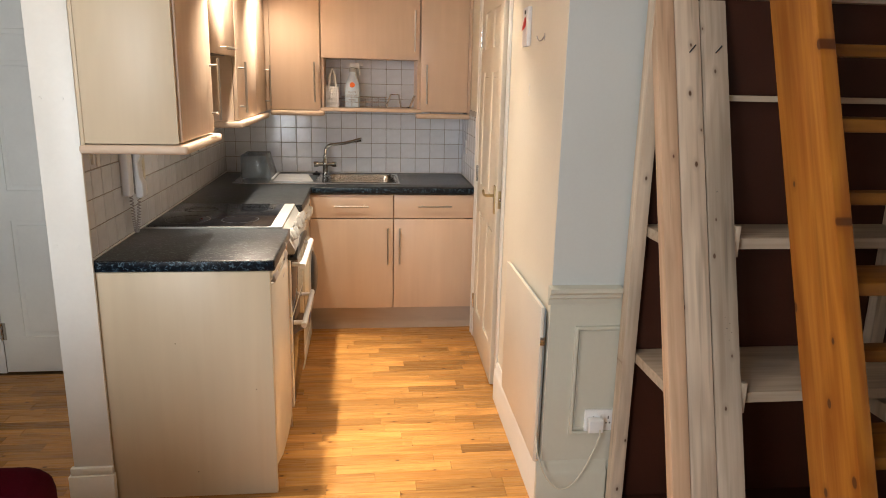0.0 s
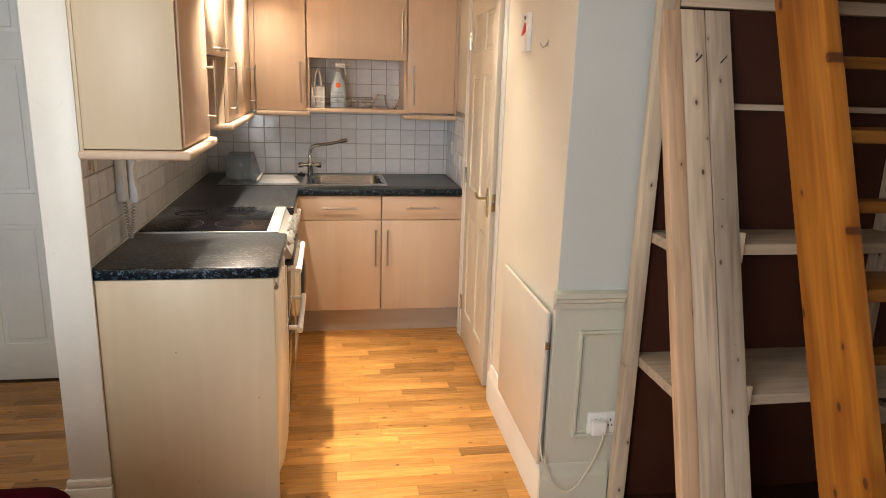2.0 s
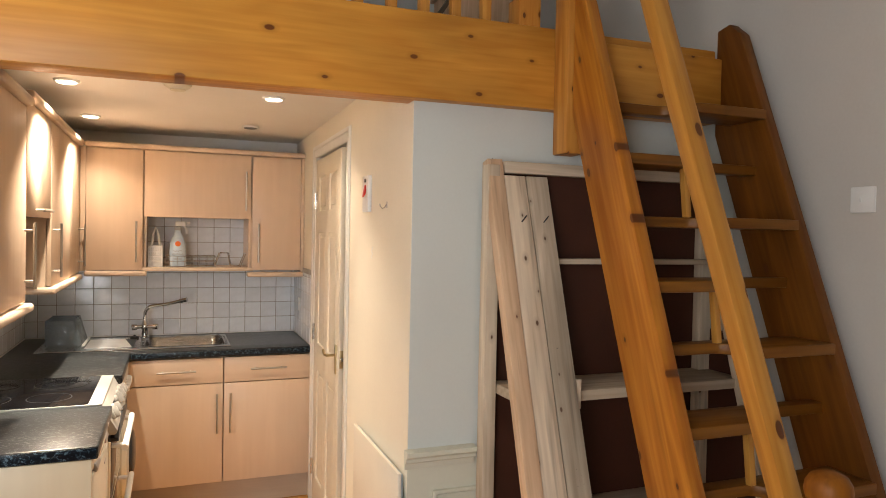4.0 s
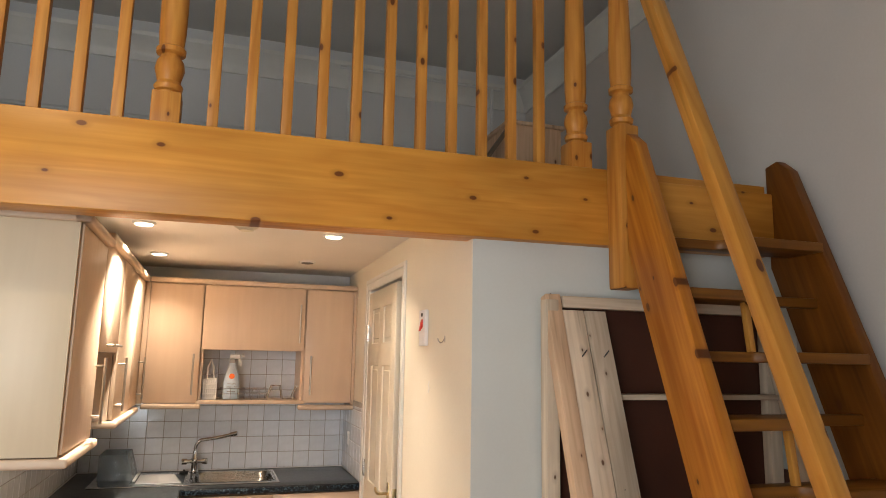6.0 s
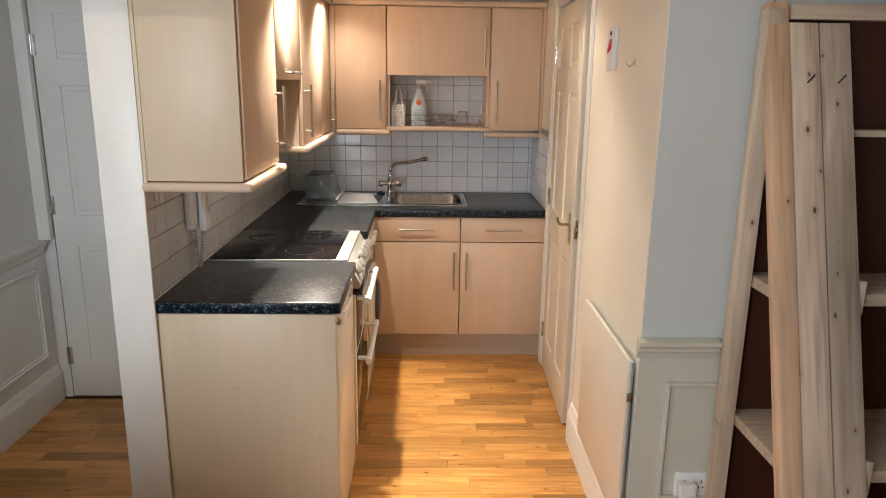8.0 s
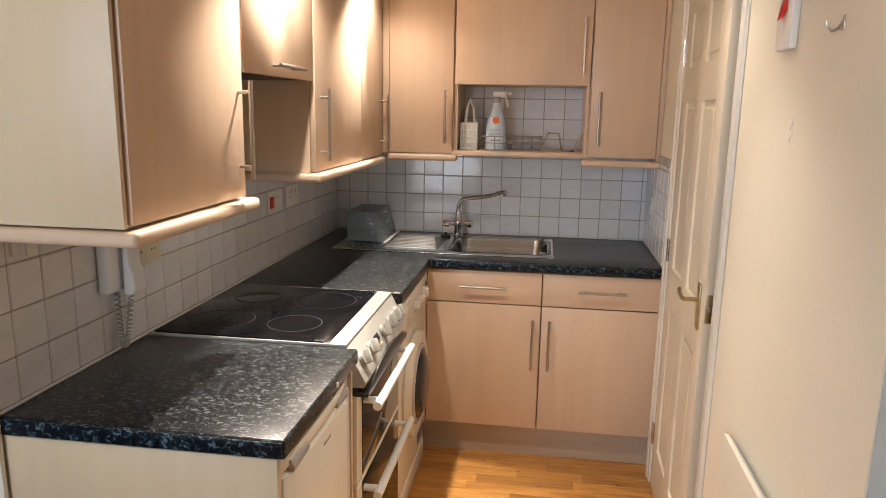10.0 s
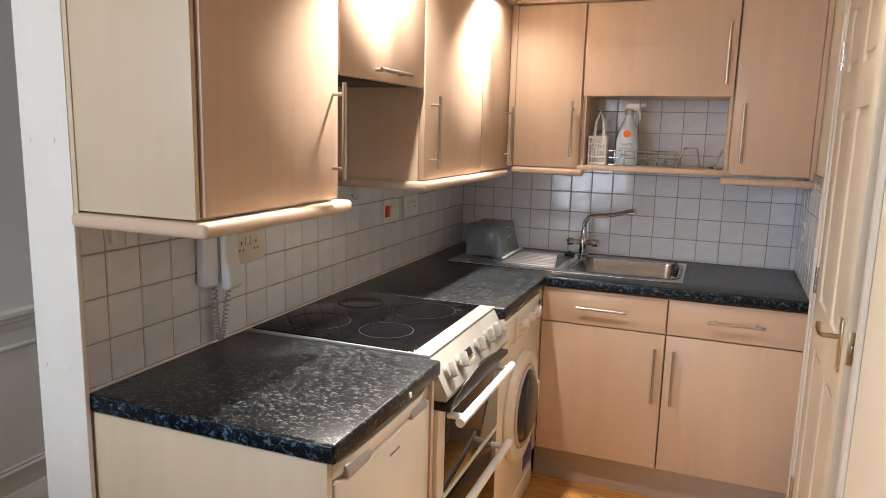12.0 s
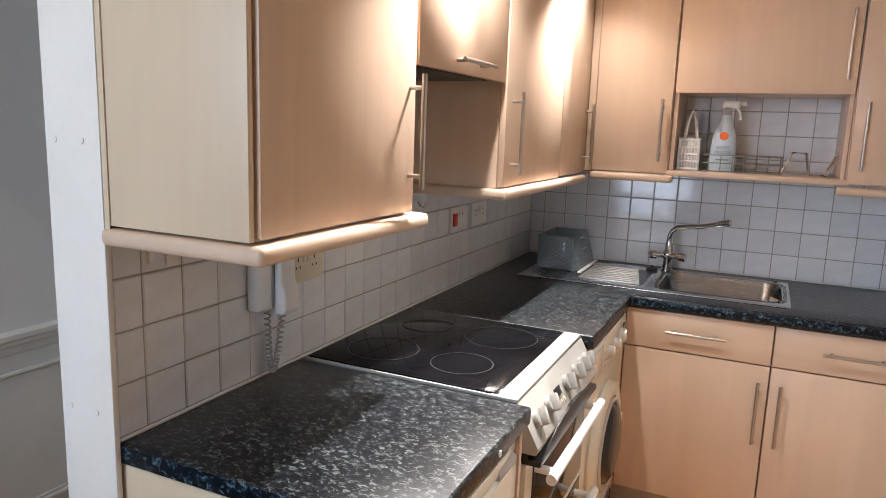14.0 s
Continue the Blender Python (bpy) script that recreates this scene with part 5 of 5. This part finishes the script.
# post bolted on the beam, with turned shaft
post = part("post", box(2.030, 2.110, -0.306, -0.216, 1.845, 2.43, 0.006), PINE_POST, st, "square pine post with turned shaft above")
part("turning", turned(2.068, -0.262, 1.93, 3.30, 0.50), PINE_POST, post)
# treads: one half deep, the other cut back, alternating
rise = 0.1955
for k in range(11):
    z = 1.634 + rise * (2 - k)
    if z < 0.08:
        continue
    f = front_y(z) + 0.035
    deep, shallow = f + 0.0, f + 0.115
    mid, x0, x1 = (SX0 + SX1 + ST) / 2, SX0 + ST - 0.004, SX1 + 0.004
    bk = min(f + 0.172, -0.220)
    left_deep = k % 2 == 1
    fl_, fr_ = (deep, shallow) if left_deep else (shallow, deep)
    n = 6
    curve = []
    for j in range(n + 1):
        t = j / n
        s = t * t * (3 - 2 * t)
        curve.append((mid - 0.05 + 0.10 * t, fl_ + (fr_ - fl_) * s))
    outline = [(x0, bk), (x0, fl_)] + curve + [(x1, fr_), (x1, bk)]
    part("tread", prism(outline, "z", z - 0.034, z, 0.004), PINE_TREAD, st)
    if left_deep and z - rise > 0.1:
        bb, bm_ = along((mid - 0.045, f + 0.035, z - rise), (mid - 0.045, f + 0.055, z - 0.034), (1, 0, 0), 0.022, 0.022, 0.003)
        part("spindle", bb, PINE_RAIL, st, m=bm_)
part("fascia", box(SX0 + ST, SX1, -0.246, -0.217, 2.01, 2.25, 0.003), PINE_X, st)
# foot newel with ball cap, and the sloping handrail
nx, ny, nz = 2.160, -1.225, -0.062
ft = part("foot_newel", lathe([(0.036, 0.062), (0.040, 0.10), (0.036, 0.15), (0.044, 0.35), (0.040, 0.60), (0.034, 0.655), (0.036, 0.66), (0.052, 0.672), (0.055, 0.690), (0.050, 0.705), (0.040, 0.715), (0.044, 0.735)], nx, ny, 28, nz), PINE_FOOT, st, "turned pine foot newel with ball cap")
octa = [(nx + sx * a, ny + sy * b) for sx, sy, a, b in ((1, -1, .03, .056), (1, -1, .056, .03), (1, 1, .056, .03), (1, 1, .03, .056), (-1, 1, .03, .056), (-1, 1, .056, .03), (-1, -1, .056, .03), (-1, -1, .03, .056))]
part("newel_block", prism(octa, "z", 0.735 + nz, 0.995 + nz, 0.004), PINE_FOOT, ft, smooth=False)
part("ball_cap", lathe([(0.046, 0.993), (0.046, 1.004), (0.034, 1.010), (0.030, 1.022), (0.036, 1.028), (0.030, 1.036), (0.036, 1.042), (0.046, 1.054), (0.0505, 1.073), (0.048, 1.092), (0.038, 1.108), (0.02, 1.117), (0.004, 1.12)], nx, ny, 28, nz), PINE_FOOT, ft)
rb, rm = along((2.148, -1.186, 0.80), (2.045, -0.352, 3.17), (1, 0, 0), 0.066, 0.058, 0.018)
part("handrail", rb, PINE_RAIL, st, m=rm)

# ---- bookcase under the stair ----
bk_ = thing("bookcase", 2.3, -0.35, 0, "home-made wedge-shaped bookcase of bare boards with dark brown back", "bookcase")
BX0, BX1 = 1.776, 2.74


def slant_y(z):
    return -0.182 - 0.315 * (1.80 - z)


part("back_panel", box(BX0 + 0.02, BX1, -0.182, -0.1885, 0.03, 1.785, 0), HARDBOARD, bk_, "dark brown hardboard back")
part("base_board", prism([(BX0 + 0.02, -0.190), (BX0 + 0.02, slant_y(0.05)), (BX1, slant_y(0.05)), (BX1, -0.190)], "z", 0.03, 0.05, 0.001), HARDBOARD, bk_)
part("upright", box(BX0, BX0 + 0.045, -0.240, -0.190, 0.0, 1.800, 0.003), RAW_Z, bk_)
part("upright", box(2.685, 2.738, -0.231, -0.190, 0.05, 1.785, 0.003), RAW_Z, bk_)


def slanted(name, x0, x1, t, material, z0=0.0, z1=1.815, lift=0.0):
    w = x1 - x0
    b_, m_ = along(((x0 + x1) / 2, slant_y(z0) - lift, z0 + 0.006), ((x0 + x1) / 2, slant_y(z1) - lift, z1), (1, 0, 0), w, t, 0.003)
    return part(name, b_, material, bk_, m=m_)


slanted("front_upright", BX0 + 0.004, BX0 + 0.060, 0.042, RAW_PINK, lift=0.024)
slanted("front_board", BX0 + 0.062, BX0 + 0.143, 0.018, RAW_Z, z1=1.765, lift=0.030)
slanted("front_board", BX0 + 0.147, BX0 + 0.229, 0.018, RAW_GREY, z1=1.765, lift=0.030)
for hx, hz in ((0.187, 0.848), (0.201, 0.832), (0.191, 0.818), (0.206, 0.806), (0.184, 0.802), (0.197, 0.785), (0.177, 1.205), (0.170, 0.42)):
    hy = slant_y(hz) - 0.039
    part("nail_hole", rod((BX0 + hx, hy + 0.002, hz), (BX0 + hx, hy - 0.0008, hz), 0.0032, 8), BLACK, bk_)
# Dark sheet added to stand for the deep shade behind the lower treads.
part("side_panel", prism([(-0.1895, 0.052), (slant_y(0.052) + 0.01, 0.052), (slant_y(1.22) + 0.01, 1.22), (-0.1895, 1.22)], "x", 2.736, 2.742), HARDBOARD, bk_)
slanted("front_upright", 2.690, 2.735, 0.04, RAW_Z, z0=0.05)
part("top_rail", box(BX0 + 0.067, 2.738, -0.231, -0.191, 1.775, 1.815, 0.003), RAW_X, bk_)
part("base_rail", box(BX0, BX0 + 0.045, slant_y(0) + 0.02, -0.241, 0.0, 0.03, 0.002), RAW_PINK, bk_)
for z, t in ((1.487, 0.018), (1.064, 0.034), (0.622, 0.034)):
    xl = BX0 + (0.17 if z > 1.3 else 0.049)
    part("shelf", prism([(xl, -0.190), (xl, slant_y(z) + 0.004), (2.735, slant_y(z) + 0.004), (2.735, -0.190)], "z", z - t, z, 0.002), RAW_X, bk_)
for z in (1.064, 0.622):
    part("cleat", box(BX0 + 0.231, BX0 + 0.248, slant_y(z) - 0.03, slant_y(z) + 0.005, z - 0.05, z + 0.045, 0.002), RAW_Z, bk_)
part("side_rail", box(2.69, 2.73, slant_y(0.4), -0.232, 0.40, 0.46, 0.002), RAW_Z, bk_)
for bx in (BX0 + 0.107, BX0 + 0.190):
    z = 1.61
    y = slant_y(z) - 0.039
    part("nail", rod((bx, y, z), (bx + 0.012, y - 0.012, z + 0.022), 0.0022, 6), BLACK, bk_, "bent dark nail")
part("nail", rod((BX0 + 0.025, -0.215, 1.795), (BX0 + 0.026, -0.215, 1.823), 0.0018, 6), BLACK, bk_)

# ---- loft things ----
cr = thing("clothes_rail", 1.75, 1.9, 2.275, "slim white metal clothes rail in the loft", "clothes rail")
part("bar", rod((1.39, 1.98, 3.50), (2.54, 1.98, 3.50), 0.011, 10), WHITE_METAL, cr)
for x in (1.46, 2.47):
    part("leg", rod((x, 1.98, 2.295), (x, 1.98, 3.50), 0.011, 10), WHITE_METAL, cr)
    part("foot", box(x - 0.012, x + 0.012, 1.75, 2.15, 2.275, 2.297, 0.004), WHITE_METAL, cr)
bx_ = thing("bedside_chest", 1.95, 1.3, 2.275, "plain pale wooden chest standing in the loft", "chest")
part("body", box(2.20, 2.52, 1.05, 1.45, 2.275, 2.90, 0.004), RAW_PINK, bx_)
part("lid", box(2.18, 2.54, 1.03, 1.47, 2.90, 2.92, 0.004), RAW_PINK, bx_)
bb, bmx = along((2.02, 1.12, 2.60), (2.22, 1.06, 2.91), (0, 1, 0), 0.05, 0.02, 0.003)
part("prop", bb, DARK_GAP, bx_, "dark sloping strip", m=bmx)

# ---- sofa ----
so = thing("sofa", -0.35, -1.3, 0, "burgundy velvet two-seat sofa with plump back cushions", "sofa")


def soft(x0, x1, y0, y1, z0, z1, r, puff=0.02):
    bm = box(x0, x1, y0, y1, z0, z1, r, 4)
    bmesh.ops.subdivide_edges(bm, edges=[e for e in bm.edges if e.calc_length() > 0.12], cuts=5, use_grid_fill=True)
    c = Vector(((x0 + x1) / 2, (y0 + y1) / 2, (z0 + z1) / 2))
    h = Vector(((x1 - x0) / 2, (y1 - y0) / 2, (z1 - z0) / 2))
    for v in bm.verts:
        q = Vector(((v.co.x - c.x) / h.x, (v.co.y - c.y) / h.y, (v.co.z - c.z) / h.z))
        k = (1 - min(1, abs(q.x)) ** 2) * (1 - min(1, abs(q.y)) ** 2) + (1 - min(1, abs(q.x)) ** 2) * (1 - min(1, abs(q.z)) ** 2)
        v.co += Vector((0, q.y, q.z)) * puff * k
        v.co += noise.noise_vector(v.co * 7) * 0.006
    return bm


part("base", soft(-0.90, 0.20, -1.72, -0.84, 0.06, 0.30, 0.03, 0.0), VELVET, so)
part("backrest", soft(-0.90, 0.20, -0.98, -0.82, 0.20, 0.64, 0.05, 0.01), VELVET, so)
part("arm", soft(0.065, 0.205, -1.74, -0.82, 0.10, 0.63, 0.045, 0.01), VELVET, so)
part("arm", soft(-0.905, -0.77, -1.74, -0.82, 0.10, 0.615, 0.045, 0.01), VELVET, so)
for x0, x1 in ((-0.765, -0.36), (-0.355, 0.06)):
    part("seat_cushion", soft(x0, x1, -1.74, -0.99, 0.30, 0.44, 0.04), VELVET, so)
part("back_cushion", soft(-0.765, -0.355, -1.16, -0.955, 0.42, 0.80, 0.05), VELVET, so)
part("back_cushion", soft(-0.350, 0.125, -1.15, -0.955, 0.42, 0.785, 0.05), VELVET, so)
for x in (-0.84, 0.14):
    for y in (-1.66, -0.90):
        part("foot", lathe([(0.018, 0.0), (0.024, 0.06)], x, y, 14), DARK_DOOR, so)

# ---- window that lights the room ----
structure("window_1", slab("y", YF - 0.10, YF - 0.05, (-0.90, 0.10), (0.65, 2.35), [(-0.84, -0.43, 0.71, 2.29), (-0.37, 0.04, 0.71, 2.29)], bevel=0.004), GLOSS_WHITE, "white window frame with two large panes")
for x0, x1 in ((-0.84, -0.43), (-0.37, 0.04)):
    pane = part("pane", box(x0 - 0.005, x1 + 0.005, YF - 0.078, YF - 0.072, 0.705, 2.295, 0), GLASS, bpy.data.objects["window_1"])
    pane.visible_shadow = False

# ---- tiles, one by one ----
TILE_MESH = {}


def tile_mesh(w, h):
    key = (round(w, 3), round(h, 3))
    if key not in TILE_MESH:
        bm = box(-w / 2, w / 2, -h / 2, h / 2, 0, 0.007, 0.0022, 1)
        me = bpy.data.meshes.new("tile")
        bm.to_mesh(me)
        bm.free()
        me.materials.append(TILE)
        TILE_MESH[key] = me
    return TILE_MESH[key]


def tiled(host, origin, udir, out, u0, u1, z0, z1, pitch=0.0985, gap=0.003, skip=None, zpitch=0.0965, ustart=None, zstart=None):
    """Lay square tiles on a wall. udir: along the wall, out: away from it."""
    u_, n_ = Vector(udir), Vector(out)
    us = ustart if ustart is not None else u0
    zs = zstart if zstart is not None else z0
    iu0, iu1 = math.floor((u0 - us) / pitch + 1e-6), math.ceil((u1 - us) / pitch - 1e-6)
    iz0, iz1 = math.floor((z0 - zs) / zpitch + 1e-6), math.ceil((z1 - zs) / zpitch - 1e-6)
    for i in range(iu0, iu1):
        for j in range(iz0, iz1):
            a0, a1 = max(u0, us + i * pitch + gap / 2), min(u1, us + (i + 1) * pitch - gap / 2)
            b0, b1 = max(z0, zs + j * zpitch + gap / 2), min(z1, zs + (j + 1) * zpitch - gap / 2)
            if a1 - a0 < 0.012 or b1 - b0 < 0.012:
                continue
            c = Vector(origin) + u_ * (a0 + a1) / 2 + Vector((0, 0, (b0 + b1) / 2))
            if skip and skip((a0 + a1) / 2, (b0 + b1) / 2):
                continue
            ob = new("tile", tile_mesh(a1 - a0, b1 - b0))
            rot = Matrix((u_, Vector((0, 0, 1)), u_.cross(Vector((0, 0, 1))))).transposed()
            if (rot @ Vector((0, 0, 1))).dot(n_) < 0:
                rot = Matrix((-u_, Vector((0, 0, 1)), (-u_).cross(Vector((0, 0, 1))))).transposed()
            jitter = Euler((random.gauss(0, 0.006), random.gauss(0, 0.006), 0)).to_matrix()
            ob.parent = host
            ob.matrix_parent_inverse = WORLD_OF[host].inverted()
            ob.matrix_basis = Matrix.Translation(c) @ (rot @ jitter).to_4x4()


tb = structure("wall_tiling_back", slab("y", YB - 0.0105, YB + 0.008, (0.0, KX), (0.90, 1.66), []), GROUT, "white glazed square tiles on the back kitchen wall")
tiled(tb, (0, YB - 0.006, 0), (1, 0, 0), (0, -1, 0), 0.004, KX - 0.004, 0.905, 1.345, zstart=0.905, ustart=0.0675)
tiled(tb, (0, YB - 0.006, 0), (1, 0, 0), (0, -1, 0), 0.655, 1.245, 1.346, 1.636, zstart=0.905, ustart=0.0675)
tl = structure("wall_tiling_left", slab("x", -0.008, -0.0008, (-0.004, YB), (0.86, 1.66), []), GROUT, "white glazed square tiles on the side wall above the worktop")
tiled(tl, (-0.005, 0, 0), (0, 1, 0), (1, 0, 0), 0.001, YB - 0.006, 0.905, 1.31, zstart=0.905, ustart=0.063, pitch=0.0948)
tiled(tl, (-0.005, 0, 0), (0, 1, 0), (1, 0, 0), 0.502, 1.04, 1.312, 1.625, zstart=0.905, ustart=0.063, pitch=0.0948)
tr = structure("wall_tiling_right", slab("x", KX - 0.0075, KX - 0.0005, (1.69, YB - 0.008), (0.90, 1.34), []), GROUT, "white glazed tiles returning onto the kitchen side wall")
tiled(tr, (KX - 0.003, 0, 0), (0, 1, 0), (-1, 0, 0), 1.70, YB - 0.008, 0.905, 1.31, zstart=0.905, ustart=1.70)
swing(tr)
structure("trim_sealant", joined(box(0.0, 0.006, 0.0, 2.33, 0.9, 0.906, 0.002), box(0.006, KX, 2.327, 2.333, 0.9, 0.906, 0.002)), WHITE_PLASTIC, "white sealant bead along the worktop")

# ---- floor strips ----
STRIP_MESH = {}


def strip_mesh(length, width):
    key = (round(length, 3), round(width, 3))
    if key not in STRIP_MESH:
        bm = box(-length / 2, length / 2, -width / 2, width / 2, -0.014, 0, 0.0006, 1)
        me = bpy.data.meshes.new("strip")
        bm.to_mesh(me)
        bm.free()
        me.materials.append(OAK)
        STRIP_MESH[key] = me
    return STRIP_MESH[key]


LENGTHS = (0.28, 0.34, 0.40, 0.46, 0.52)
PW = 0.0655
rest = []
count = 0
rnd = random.Random(5)
y = YF
while y < 1.80:
    x = XL - rnd.random() * 0.3
    while x < XR:
        ln = rnd.choice(LENGTHS)
        x0, x1 = max(x, XL), min(x + ln, XR)
        cx, cy, cut = (x0 + x1) / 2, y + PW / 2, round(x1 - x0, 3)
        inside_kitchen = 0.50 < x1 and x0 < 1.62 and cy > -0.55
        hall = x0 < -0.12 and -0.3 < cy < 1.18
        nook = cy > 0.02 and not inside_kitchen and not hall
        if not nook and cut > 0.01:
            if (inside_kitchen or hall) and count < 300:
                ob = new("strip", strip_mesh(cut - 0.0006, PW - 0.0006))
                ob.parent = floor
                ob.location = (cx, cy, 0)
                count += 1
            else:
                rest.append((x0 + 0.0006, x1 - 0.0006, y + 0.0006, y + PW - 0.0006))
        x += ln
    y += PW
verts, faces = [], []
for x0, x1, y0, y1 in rest:
    n = len(verts)
    for z in (-0.014, 0.0):
        verts += [(x0, y0, z), (x1, y0, z), (x1, y1, z), (x0, y1, z)]
    faces += [(n + 4, n + 5, n + 6, n + 7), (n, n + 1, n + 5, n + 4), (n + 1, n + 2, n + 6, n + 5), (n + 2, n + 3, n + 7, n + 6), (n + 3, n, n + 4, n + 7)]
me = bpy.data.meshes.new("floor_strips")
me.from_pydata(verts, [], faces)
OAK_REST = OAK.copy()
OAK_REST.name = "oiled_oak_strip_joined"
nt = OAK_REST.node_tree
geo = nt.nodes.new("ShaderNodeNewGeometry")
for nd in [n for n in nt.nodes if n.bl_idname == "ShaderNodeObjectInfo"]:
    for ln_ in [l for l in nt.links if l.from_node == nd]:
        target = ln_.to_socket
        nt.links.remove(ln_)
        nt.links.new(geo.outputs["Random Per Island"], target)
me.materials.append(OAK_REST)
fs = new("floor_strips", me)
fs.parent = floor
tagged(fs, kind="stuff")
